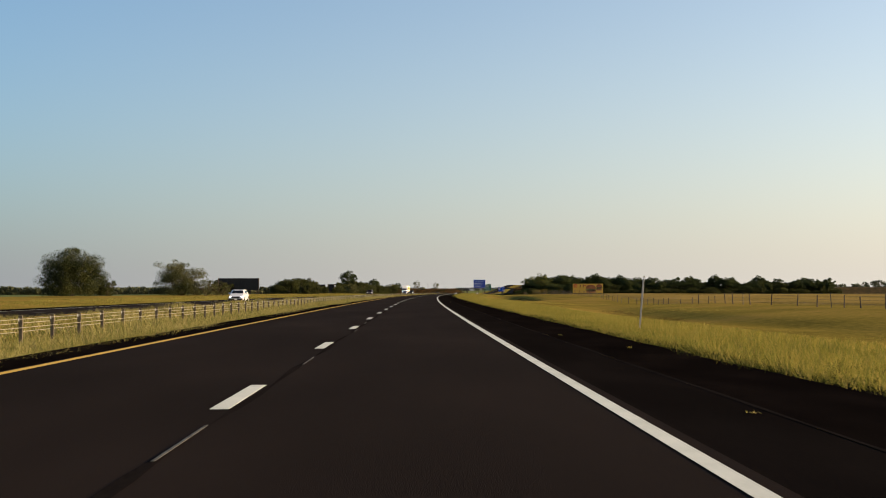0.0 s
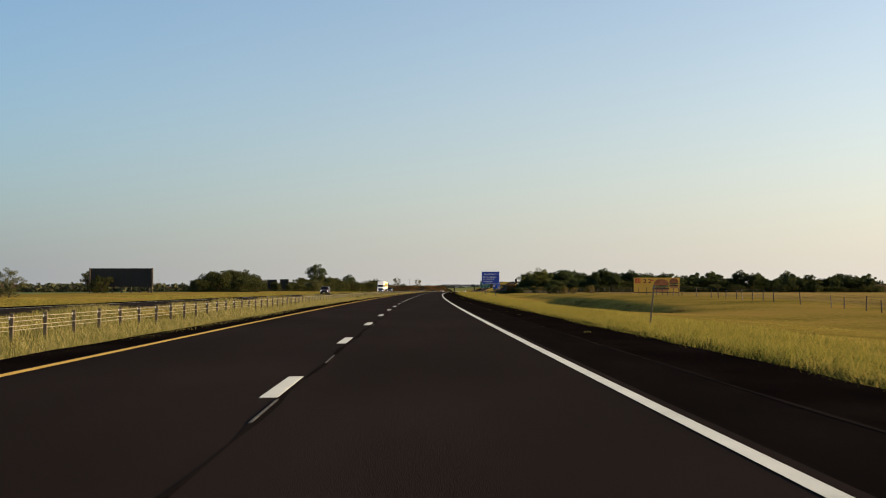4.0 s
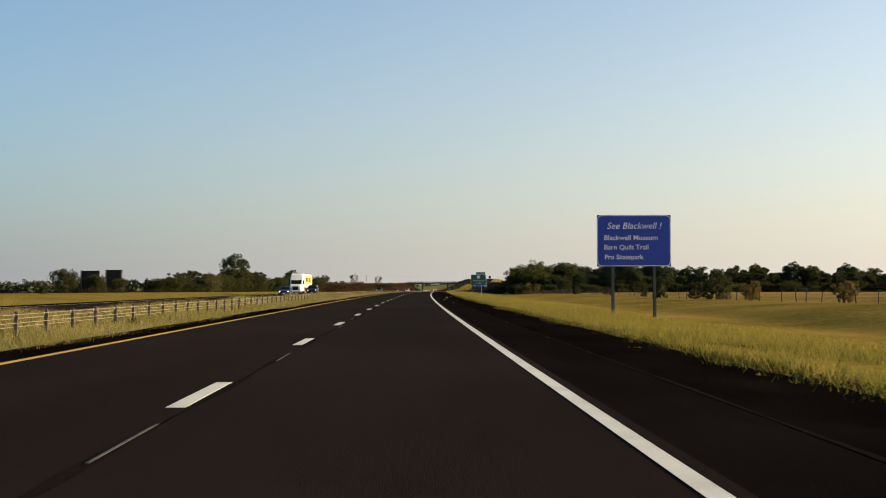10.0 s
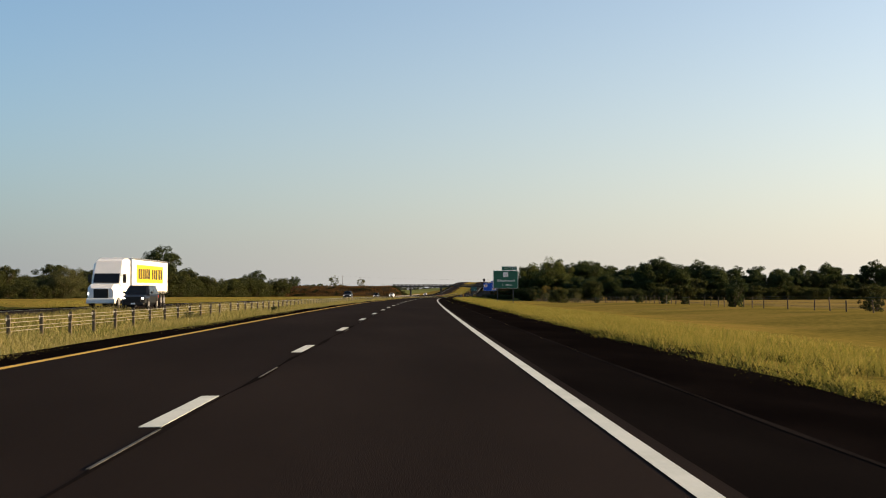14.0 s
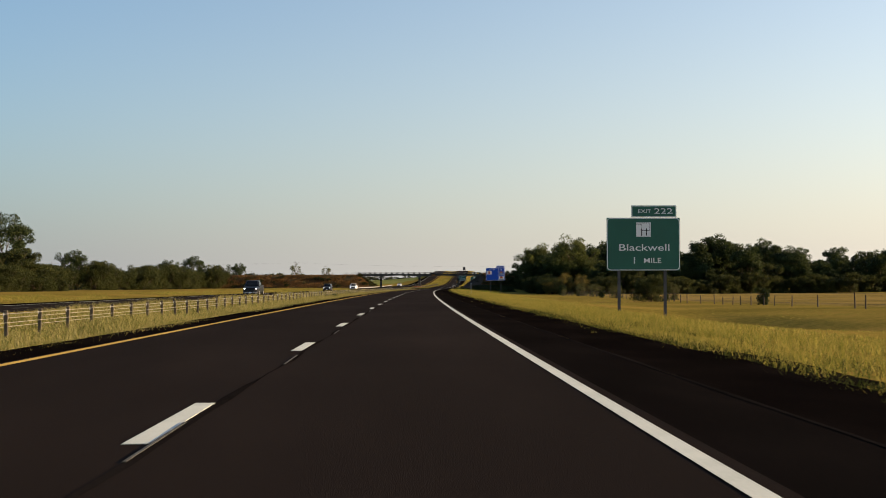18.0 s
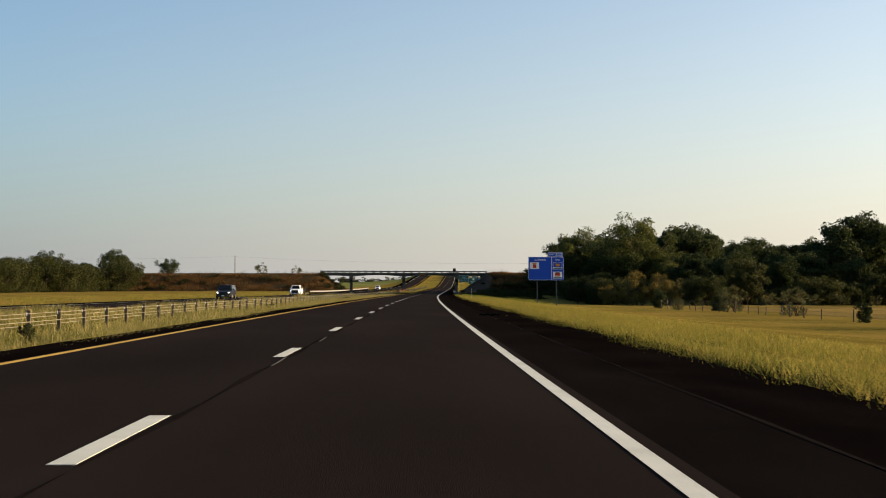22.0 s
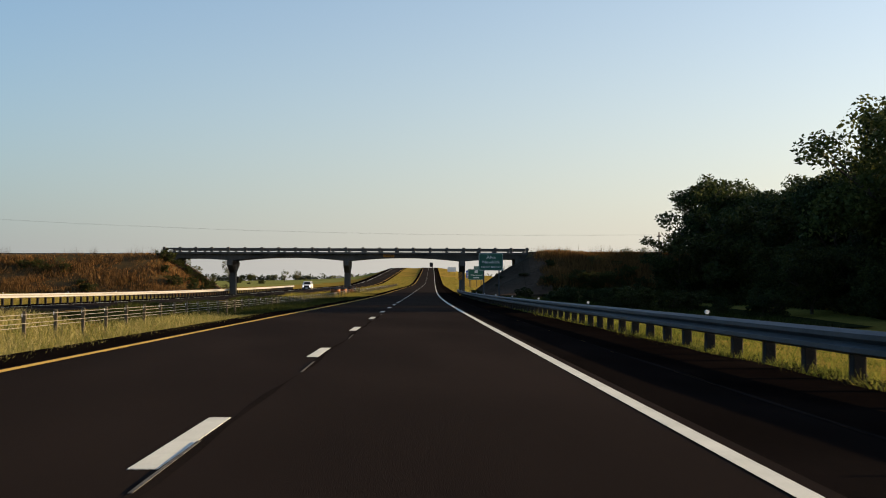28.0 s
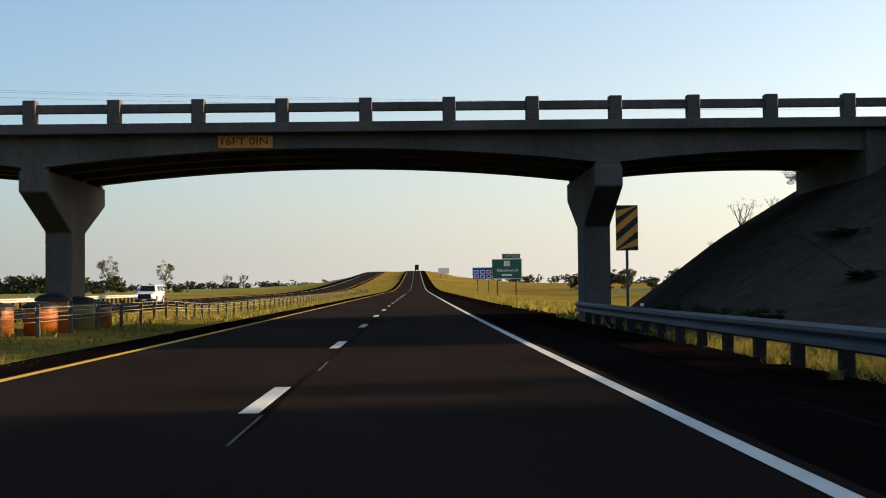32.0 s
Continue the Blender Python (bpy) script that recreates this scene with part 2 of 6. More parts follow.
LEAF3 = shader("grey_sparse_leaves", [(0.040, 0.047, 0.017), (0.066, 0.072, 0.026), (0.105, 0.102, 0.040)], 0.55, 3, 0.7, bump=0, spec=0.12, island=0.55, through_light=0.4)
# brighter copy of the leaf colours: sunlight put into these trees' leaves
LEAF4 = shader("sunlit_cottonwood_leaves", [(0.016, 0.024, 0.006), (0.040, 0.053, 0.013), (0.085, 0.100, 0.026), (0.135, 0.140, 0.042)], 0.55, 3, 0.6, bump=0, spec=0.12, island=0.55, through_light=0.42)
# paler leaf colours that paint distance haze onto the far woods
FARLEAF = shader("hazy_far_leaves", [(0.030, 0.040, 0.020), (0.055, 0.062, 0.030), (0.08, 0.085, 0.042)], 0.05, 1, 0.8, bump=0, spec=0.1, island=True, through_light=0.15)
BARK = shader("bark", [(0.045, 0.034, 0.024), (0.09, 0.07, 0.05)], 3, 25, 0.95, bump=0.8, spec=0.1)
CONCRETE = shader("weathered_concrete", [(0.052, 0.047, 0.041), (0.080, 0.073, 0.064), (0.115, 0.104, 0.090)], 0.5, 12, 0.9, bump=0.4, spec=0.2, stretch=(1, 1, 0.35))
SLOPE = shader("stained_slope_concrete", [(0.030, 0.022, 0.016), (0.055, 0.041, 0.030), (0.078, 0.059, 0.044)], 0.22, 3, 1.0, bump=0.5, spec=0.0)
# guardrail steel with sunlight put into its colour, for the far rail
SUNLIT_STEEL = shader("sunlit_steel", [(0.26, 0.26, 0.25), (0.36, 0.36, 0.34)], 0.8, 18, 0.6, metal=0.1, bump=0.1)
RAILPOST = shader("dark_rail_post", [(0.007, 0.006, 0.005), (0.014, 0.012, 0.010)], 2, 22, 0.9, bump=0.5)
# guardrail steel darkened for the shade the near rail stands in
STEEL = shader("shaded_galvanised_steel", [(0.026, 0.028, 0.032), (0.044, 0.047, 0.053), (0.07, 0.075, 0.083)], 0.8, 18, 0.6, metal=0.2, bump=0.1, spec=0.4)
POSTGREY = shader("grey_post_steel", [(0.045, 0.047, 0.050), (0.075, 0.078, 0.082)], 1.5, 20, 0.7, metal=0.2, bump=0.1)
CABLE = shader("steel_cable", [(0.20, 0.19, 0.15), (0.30, 0.28, 0.21)], 1.0, 20, 0.5, metal=0.2, bump=0)
WOOD = shader("weathered_post_wood", [(0.035, 0.028, 0.021), (0.085, 0.068, 0.050)], 2, 22, 0.9, bump=0.6, obj_random=0.4)
BLUE = shader("blue_sign_sheeting", [(0.006, 0.035, 0.26), (0.008, 0.045, 0.32)], 0.7, 15, 0.45, bump=0.02, spec=0.4)
BLUE2 = shader("bright_blue_sign_sheeting", [(0.004, 0.055, 0.36), (0.005, 0.066, 0.41)], 0.7, 15, 0.55, bump=0.02, spec=0.2)
GREEN = shader("green_sign_sheeting", [(0.003, 0.075, 0.05), (0.004, 0.095, 0.062)], 0.7, 15, 0.45, bump=0.02, spec=0.4)
SIGNWHITE = shader("white_sign_sheeting", [(0.62, 0.64, 0.64), (0.72, 0.73, 0.72)], 1.5, 20, 0.5, bump=0.02)
SIGNBACK = shader("bare_aluminium", [(0.09, 0.10, 0.11), (0.14, 0.15, 0.16)], 1.0, 15, 0.5, metal=0.5, bump=0.05)
BLACK = shader("black_paint", [(0.008, 0.008, 0.008), (0.014, 0.013, 0.012)], 2, 20, 0.6, bump=0.05)
MARKYELLOW = shader("yellow_sign_sheeting", [(0.46, 0.18, 0.02), (0.56, 0.235, 0.03)], 1.5, 20, 0.55, bump=0.02)
ORANGE = shader("orange_plastic", [(0.15, 0.045, 0.008), (0.23, 0.070, 0.010), (0.33, 0.108, 0.016)], 2, 12, 0.5, bump=0.05, obj_random=0.3)
DULLYELLOW = shader("faded_yellow_plastic", [(0.12, 0.10, 0.035), (0.20, 0.16, 0.05)], 2, 12, 0.55, bump=0.05)
BOARDYELLOW = shader("yellow_billboard_vinyl", [(0.42, 0.25, 0.030), (0.52, 0.32, 0.045)], 0.4, 8, 0.6, bump=0.02)
RED = shader("red_print", [(0.35, 0.025, 0.012), (0.45, 0.04, 0.02)], 1, 12, 0.6, bump=0.02)
DARKRED_PRINT = shader("dark_print", [(0.10, 0.018, 0.010), (0.14, 0.03, 0.015)], 1, 12, 0.6, bump=0)
BUN = shader("brown_print", [(0.14, 0.055, 0.02), (0.30, 0.13, 0.04), (0.42, 0.22, 0.08)], 0.6, 4, 0.6, bump=0)
LETTUCE = shader("green_print", [(0.06, 0.12, 0.02), (0.16, 0.20, 0.05)], 2, 8, 0.6, bump=0)
GLASS = shader("dark_car_glass", [(0.004, 0.005, 0.006), (0.008, 0.009, 0.010)], 1, 5, 0.10, bump=0, spec=0.30)
RUBBER = shader("tyre_rubber", [(0.010, 0.010, 0.010), (0.020, 0.019, 0.018)], 6, 40, 0.85, bump=0.2)
RIM = shader("alloy_rim", [(0.35, 0.35, 0.36), (0.5, 0.5, 0.5)], 5, 30, 0.35, metal=0.8, bump=0)
LAMP = shader("lit_headlamp", [(0.95, 0.97, 1.0), (1.0, 1.0, 1.0)], 5, 30, 0.2, bump=0, emit=2.5)
CHROME = shader("chrome_trim", [(0.5, 0.5, 0.5), (0.6, 0.6, 0.6)], 5, 30, 0.2, metal=0.9, bump=0)


def paint(name, c):
    m = shader(name, [tuple(v * 0.92 for v in c), c], 1.5, 20, 0.35, bump=0, spec=0.3)
    m.node_tree.nodes["Principled BSDF"].inputs["Coat Weight"].default_value = 0.12
    return m

# ---- building helpers ----
def put(name, me, mat, parent=None, label="", smooth=False):
    me.materials.append(mat)
    if smooth:
        me.polygons.foreach_set("use_smooth", [True] * len(me.polygons))
    ob = new(name, me)
    if parent:
        ob.parent = parent
    if label:
        ob["label"] = label
    return ob


def part(name, bm, mat, parent=None, label="", smooth=False):
    """Links a bmesh as one mesh object under its thing."""
    me = bpy.data.meshes.new(name)
    bm.to_mesh(me)
    bm.free()
    return put(name, me, mat, parent, label, smooth)


def piece(name, me, parent, m):
    """One more object on a mesh that is there already."""
    ob = new(name, me)
    ob.parent = parent
    ob.matrix_basis = m
    return ob


def soup(name, co, mat, parent=None, label=""):
    """A mesh of loose faces from an array (faces, corners, 3)."""
    n, k, _ = co.shape
    me = bpy.data.meshes.new(name)
    me.vertices.add(n * k)
    me.vertices.foreach_set("co", co.astype(np.float32).ravel())
    me.loops.add(n * k)
    me.loops.foreach_set("vertex_index", np.arange(n * k, dtype=np.int32))
    me.polygons.add(n)
    me.polygons.foreach_set("loop_start", np.arange(0, n * k, k, dtype=np.int32))
    me.update(calc_edges=True)
    return put(name, me, mat, parent, label)


def sheet(name, grid, mat, parent=None, smooth=True):
    """A mesh from a grid of points (rows, columns, 3)."""
    r, c, _ = grid.shape
    idx = np.arange(r * c).reshape(r, c)
    f = np.stack([idx[:-1, :-1], idx[:-1, 1:], idx[1:, 1:], idx[1:, :-1]], -1).reshape(-1, 4)
    me = bpy.data.meshes.new(name)
    me.from_pydata(grid.reshape(-1, 3).tolist(), [], f.tolist())
    return put(name, me, mat, parent, "", smooth)


def box(bm, x0, x1, y0, y1, z0, z1, bevel=0.0):
    vs = [bm.verts.new((x, y, z)) for z in (z0, z1) for y in (y0, y1) for x in (x0, x1)]
    fs = [bm.faces.new([vs[i] for i in q]) for q in ((0, 2, 3, 1), (4, 5, 7, 6), (0, 1, 5, 4), (2, 6, 7, 3), (0, 4, 6, 2), (1, 3, 7, 5))]
    if bevel:
        es = {e for f in fs for e in f.edges}
        bmesh.ops.bevel(bm, geom=list(es), offset=bevel, segments=1, affect="EDGES", profile=0.7)
    return vs


def boxed(name, mat, parent, dims, bevel=0.0, label=""):
    bm = bmesh.new()
    box(bm, *dims, bevel=bevel)
    return part(name, bm, mat, parent, label)


def rod(bm, p, q, r0, r1=None, n=8, caps=True):
    p, q = Vector(p), Vector(q)
    r1 = r0 if r1 is None else r1
    d = (q - p).normalized()
    a = d.orthogonal().normalized()
    b = d.cross(a)
    ra = [bm.verts.new(p + (a * math.cos(t) + b * math.sin(t)) * r0) for t in (2 * math.pi * i / n for i in range(n))]
    rb = [bm.verts.new(q + (a * math.cos(t) + b * math.sin(t)) * r1) for t in (2 * math.pi * i / n for i in range(n))]
    for i in range(n):
        bm.faces.new((ra[i], ra[(i + 1) % n], rb[(i + 1) % n], rb[i]))
    if caps:
        bm.faces.new(ra[::-1])
        bm.faces.new(rb)


def prism(bm, outline, axis, a, b):
    """An outline of (p, q) pairs drawn out along an axis from a to b."""
    def v(p, q, t):
        return {"x": (t, p, q), "y": (p, t, q), "z": (p, q, t)}[axis]
    va = [bm.verts.new(v(p, q, a)) for p, q in outline]
    vb = [bm.verts.new(v(p, q, b)) for p, q in outline]
    n = len(va)
    for i in range(n):
        bm.faces.new((va[i], va[(i + 1) % n], vb[(i + 1) % n], vb[i]))
    bm.faces.new(va[::-1])
    bm.faces.new(vb)
    bmesh.ops.recalc_face_normals(bm, faces=bm.faces[:])


def ribbon(name, s0, s1, u0, u1, up, mat, parent=None, step=6.0, wob=0.0):
    """A flat strip that follows the road."""
    s = np.linspace(s0, s1, max(2, int((s1 - s0) / step) + 1))
    cols = []
    for j, u in enumerate((u0, u1)):
        uu = u + (wob * np.sin(s * 0.9 + j) * np.cos(s * 0.23 + 2 * j) if wob else 0)
        x, y = xy(s, uu)
        cols.append(np.stack([x, y, rz(s) + up], -1))
    return sheet(name, np.stack(cols, 1), mat, parent)


def thing(name, m, label, category, group=""):
    ob = new(name)
    ob.matrix_basis = m
    return tagged(ob, label, category, group)


def rounded(w, h, r, n=4):
    pts = []
    for cx, cz, a0 in ((w / 2 - r, h / 2 - r, 0), (-w / 2 + r, h / 2 - r, 90), (-w / 2 + r, -h / 2 + r, 180), (w / 2 - r, -h / 2 + r, 270)):
        for i in range(n + 1):
            a = radians(a0 + 90 * i / n)
            pts.append((cx + r * math.cos(a), cz + r * math.sin(a)))
    return pts


def lettering(text, size, mat, parent, x, y, z, width=None, shear=0.0, bold=0.001):
    """Words that stand on a board which faces -y, with their middle at x, z."""
    cu = bpy.data.curves.new("lettering", "FONT")
    cu.body, cu.size, cu.align_x, cu.align_y = text, size, "CENTER", "CENTER"
    cu.extrude, cu.offset, cu.shear, cu.resolution_u = 0.003, bold, shear, 3
    ob = bpy.data.objects.new("lettering", cu)
    scene.collection.objects.link(ob)
    me = bpy.data.meshes.new_from_object(ob.evaluated_get(bpy.context.evaluated_depsgraph_get()))
    bpy.data.objects.remove(ob)
    bpy.data.curves.remove(cu)
    co = np.empty(len(me.vertices) * 3, np.float32)
    me.vertices.foreach_get("co", co)
    co = co.reshape(-1, 3)
    k = width / (co[:, 0].max() - co[:, 0].min()) if width else 1.0
    out = np.stack([co[:, 0] * k + x, y - co[:, 2], co[:, 1] + z], -1)
    me.vertices.foreach_set("co", out.ravel())
    me.materials.clear()
    if " " not in text:
        return put("lettering", me, mat, parent)
    # a word is a run of letters with no wide gap between them
    bm = bmesh.new()
    bm.from_mesh(me)
    bm.verts.index_update()
    bpy.data.meshes.remove(me)
    left, letters = set(bm.verts), []
    while left:
        todo, island = [left.pop()], []
        while todo:
            v = todo.pop()
            island.append(v)
            for e in v.link_edges:
                w = e.other_vert(v)
                if w in left:
                    left.remove(w)
                    todo.append(w)
        xs = [v.co.x for v in island]
        letters.append((min(xs), max(xs), island))
    letters.sort(key=lambda q: q[0])
    words, reach = [], -1e9
    for x0, x1, island in letters:
        if x0 - reach > 0.20 * size:
            words.append([])
        words[-1].extend(island)
        reach = max(reach, x1)
    for word in words:
        wm = bm.copy()
        keep = {v.index for v in word}
        bmesh.ops.delete(wm, geom=[v for v in wm.verts if v.index not in keep], context="VERTS")
        part("lettering", wm, mat, parent)
    bm.free()


# ---- ground and roads ----
_us = np.array([-2600, -1800, -1200, -800, -550, -400, -300, -230, -180, -150, -125, -105, -90, -75, -60, -50, -45, -40, -34, -31, -28.3, -28, -24, -20, -16.3, -16, -14.5, -13, -11.8, -10.6, -9.3, -8, -6.5, -5, -4.9, -2, 0, 3, 6.6, 6.7, 8, 10, 12, 14, 16, 18, 20, 21.5, 23, 24.2, 25.5, 27, 28.5, 30, 31.5, 35, 42, 50, 60, 80, 110, 150, 210, 300, 420, 600, 900, 1300, 1900, 2600], float)
_ss = np.concatenate([np.arange(-390, 2300, 7.0), np.arange(2300, 4790, 60.0)])
S, U = np.meshgrid(_ss, _us, indexing="ij")
X, Y = xy(S, U)
_rough = np.where((U > 6.8) | (U < -28.5) | ((U > -15.9) & (U < -5.1)), 1.0, 0.0)
_n = np.array([noise.noise((x * 0.09, y * 0.09, 0)) * 0.07 + noise.noise((x * 0.02, y * 0.02, 7)) * 0.12 for x, y in zip(X.ravel(), Y.ravel())]).reshape(X.shape)
ground = tagged(sheet("ground", np.stack([X, Y, gz(S, U) + _n * _rough * np.clip((np.abs(U) - 5) / 12, 0.1, 1)], -1), EARTH), "dry yellow-green roadside grassland with a shallow ditch", "ground", kind="structure")


def field(name, s0, s1, u0, u1, mat, label, up=0.05):
    s, u = np.meshgrid(np.linspace(s0, s1, max(3, int((s1 - s0) / 14))), np.linspace(u0, u1, 24) if abs(u1 - u0) < 400 else np.sign(u0 + u1) * np.geomspace(abs(u0), abs(u1), 24), indexing="ij")
    x, y = xy(s, u)
    return tagged(sheet(name, np.stack([x, y, gz(s, u) + np.where(np.abs(u) <= min(abs(u0), abs(u1)) + 0.01, -0.45, 0.12 + up)], -1), mat), label, "field", kind="structure")


field("pasture", -380, 1030, 37, 900, PASTURE, "dry golden pasture behind a wire fence")
field("crop_field", -380, 800, -92, -1200, CROP, "flat green crop field beside the highway")

field("hill_meadow", 1290, 2200, -31, -420, MEADOW, "pale green meadow below the far hill", 0.02)
# two dark sheets laid where the wood's shade falls
field("shade_median", 1120, 1214, -5.2, -15.5, SHADE_GROUND, "dark median ground with the wood's shade in its colour", -0.05)
field("wood_shade_ground", 1140, 1236, 7.1, 29, SHADE_GROUND, "ground coloured dark for the shade of the wood", -0.04)
field("meadow", 1290, 1560, 24, 420, CROP, "green meadow beyond the overpass")

road = tagged(ribbon("road", -390, 2290, -3.85, 3.85, 0, ASPHALT), "dark new asphalt carriageway with two lanes", "road", kind="structure")
ribbon("shoulder", -390, 2290, 3.85, 5.02, -0.012, INSHOULDER, road, 3.0, 0.03)
ribbon("shoulder", -390, 2290, 5.02, 6.62, -0.014, SHOULDER, road, 1.5, 0.09)["label"] = "blackened asphalt shoulder with ragged edge"
ribbon("soil_edge", -390, 1300, 6.50, 7.40, -0.062, SOIL, road, 1.0, 0.10)["label"] = "crumbled dark soil at the edge of the asphalt"
ribbon("rumble_joint", -390, 2290, 5.0, 5.06, -0.008, SEAM, road, 1.5, 0.02)
ribbon("inner_shoulder", -390, 2290, -4.95, -3.85, -0.012, SHOULDER, road, 3.0, 0.06)
ribbon("edge_line", -390, 2290, 3.575, 3.725, 0.006, WHITE, road)["label"] = "solid white edge line"
ribbon("edge_line", -390, 2290, -3.75, -3.59, 0.006, YELLOW, road)["label"] = "solid yellow edge line"
ribbon("seam", -390, 2290, 0.11, 0.17, 0.003, SEAM, road, 1.5, 0.05)
OPP = -0.22
opposite = tagged(ribbon("opposite_road", -390, 2290, -25.2, -17.45, OPP, ASPHALT), "asphalt carriageway of the oncoming traffic", "road", kind="structure")
ribbon("shoulder", -390, 2290, -28.1, -25.2, OPP - 0.012, SHOULDER, opposite)
ribbon("inner_shoulder", -390, 2290, -17.45, -16.3, OPP - 0.012, SHOULDER, opposite)
ribbon("edge_line", -390, 2290, -25.1, -24.9, OPP + 0.006, WHITE, opposite)
ribbon("edge_line", -390, 2290, -17.75, -17.55, OPP + 0.006, YELLOW, opposite)

bm = bmesh.new()
box(bm, -0.09, 0.09, 0, 2.98, 0, 0.003)
_dash = bpy.data.meshes.new("lane_dash")
bm.to_mesh(_dash)
bm.free()
_dash.materials.append(WHITE)
bm = bmesh.new()
box(bm, -0.013, 0.013, 0, 2.2, 0, 0.004)
_streak = bpy.data.meshes.new("paint_streak")
bm.to_mesh(_streak)
bm.free()
_streak.materials.append(WORN)
_fdash = _dash.copy()
_fdash.materials.clear()
_fdash.materials.append(WORN)
_starts = [48.04 + 12.192 * n for n in range(-6, 91)] + [1157.6, 1164.0] + [1174.04 + 12.192 * n for n in range(92)]
for i, s in enumerate(_starts):
    pitch = math.degrees(math.atan(float(np.interp(s, SS, _g))))
    piece("lane_dash", _dash, road, road_at(s, 0.0, 0.003) @ pose(0, 0, 0, pitch))
    if 40 < s < 1240:
        piece("paint_streak", _streak, road, road_at(s - (0.9, 3.6, 5.2, 2.4, 6.5)[i % 5], 0.13 + 0.03 * (i % 3), 0.007) @ pose(0, 0, 0, 0, 0, 0.4))
for n in range(-4, 180):
    s = 40.0 + 12.192 * n
    pitch = math.degrees(math.atan(float(np.interp(s, SS, _g))))
    piece("lane_dash", _fdash, opposite, road_at(s, -21.33, OPP + 0.003) @ pose(0, 0, 0, pitch))

# ---- crossing road on its embankment, square to the overpass ----
HALF, BW = 26.55, 7.6
DECK = 5.80
WEEDGROUND = shader("weedy_bank_soil", [(0.026, 0.024, 0.011), (0.050, 0.037, 0.016), (0.085, 0.054, 0.022)], 0.3, 4, 0.95, bump=0.6, spec=0.05)
B_P = (-18.5, -16, -12, -8.5, -6.2, -5.0, -4.2, 0, 4.2, 5.0, 9, 14, 18.5)
B_Z = (-0.9, 0.0, 2.1, 4.1, 5.2, 5.55, 5.7, 5.8, 5.7, 5.5, 3.6, 1.0, -0.9)


def bank_z(d, p, side):
    """Height of the bank at d metres past the bridge's end and p metres off its middle line."""
    f = np.interp(p, B_P, B_Z)
    top = np.where(side < 0, -0.25 - np.maximum(d, 0) * 0.0022, 0.12 + np.maximum(d, 0) * 0.001)
    full = f + top * np.clip((f + 0.6) / 5, 0, 1)
    head = np.clip(1 + d / 8.6, 0, 1)
    return np.where(d < 0, -0.75 + (full + 0.75) * head, full)


def embankment(name, side):
    """Earth bank that carries the crossing road; its head slopes down towards the highway."""
    ds = np.concatenate([np.linspace(-8.6, -0.8, 8), [0], np.geomspace(3, 420, 60)])
    ps = np.concatenate([np.linspace(-18.5, -5, 14), [-4.2, 0, 4.2], np.linspace(5, 18.5, 12)])
    D, P = np.meshgrid(ds, ps, indexing="ij")
    Z = bank_z(D, P, side)
    Z = np.where(D < 0, np.minimum(Z, 5.0 + D * 0.6), Z)
    lump = np.array([noise.noise((x * 0.2, y * 0.2, 3)) for x, y in zip(D.ravel(), P.ravel())]).reshape(D.shape)
    Z = Z + np.where(np.abs(P) > 5.2, lump * 0.25, 0)
    ob = tagged(sheet(name, np.stack([side * (HALF + D), BW / 2 + P, Z], -1), WEEDGROUND), "tall earth bank overgrown with rust-brown weeds", "embankment", kind="structure")
    ob.matrix_basis = BRIDGE
    xs = np.linspace(0.3, 420, 60)
    top = np.stack([np.stack([side * (HALF + xs), np.full_like(xs, BW / 2 + p), bank_z(xs, 0.0, side) + 0.05 - 0.03 * (p / 3.5) ** 2], -1) for p in (-3.5, 0, 3.5)], 1)
    sheet("crossing_road", top, ASPHALT, ob)
    # slope paving round the bank's head, in slabs with open joints
    cells = [(d0, d0 + 2.37, p0, p1) for d0 in (-8.4, -6.0, -3.6) for p0, p1 in ((-5.0, -1.7), (-1.64, 1.64), (1.7, 5.0))]
    cells += [(d0, d0 + 3.58, p0, p0 + 2.98) for d0 in ((-8.4, -4.8, -1.2) if side > 0 else ()) for p0 in (-17.0, -14.0, -11.0, -8.0)]
    for i, (d0, d1, p0, p1) in enumerate(cells):
        lift = 0.012 * math.sin(i * 2.1)
        g = 4
        grid = [(d0 + (d1 - d0) * m / g, p0 + (p1 - p0) * n / g) for m in range(g + 1) for n in range(g + 1)]
        vs = [(side * (HALF + d), BW / 2 + p, float(min(bank_z(d, p, side), 5.0 + d * 0.6) if d < 0 else bank_z(d, p, side)) + 0.24 + lift + dz) for dz in (0, -0.25) for d, p in grid]
        k = g + 1
        top = [(m * k + n, m * k + n + 1, (m + 1) * k + n + 1, (m + 1) * k + n) for m in range(g) for n in range(g)]
        rim = [n for n in range(k)] + [m * k + g for m in range(1, k)] + [g * k + n for n in range(g - 1, -1, -1)] + [m * k for m in range(g - 1, 0, -1)]
        sides = [(rim[m], rim[(m + 1) % len(rim)], rim[(m + 1) % len(rim)] + k * k, rim[m] + k * k) for m in range(len(rim))]
        me = bpy.data.meshes.new("slope_slab")
        me.from_pydata(vs, [], (top if side > 0 else [q[::-1] for q in top]) + sides)
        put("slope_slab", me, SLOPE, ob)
    return ob


bank_west = embankment("embankment_west", -1)
bank_east = embankment("embankment_east", 1)


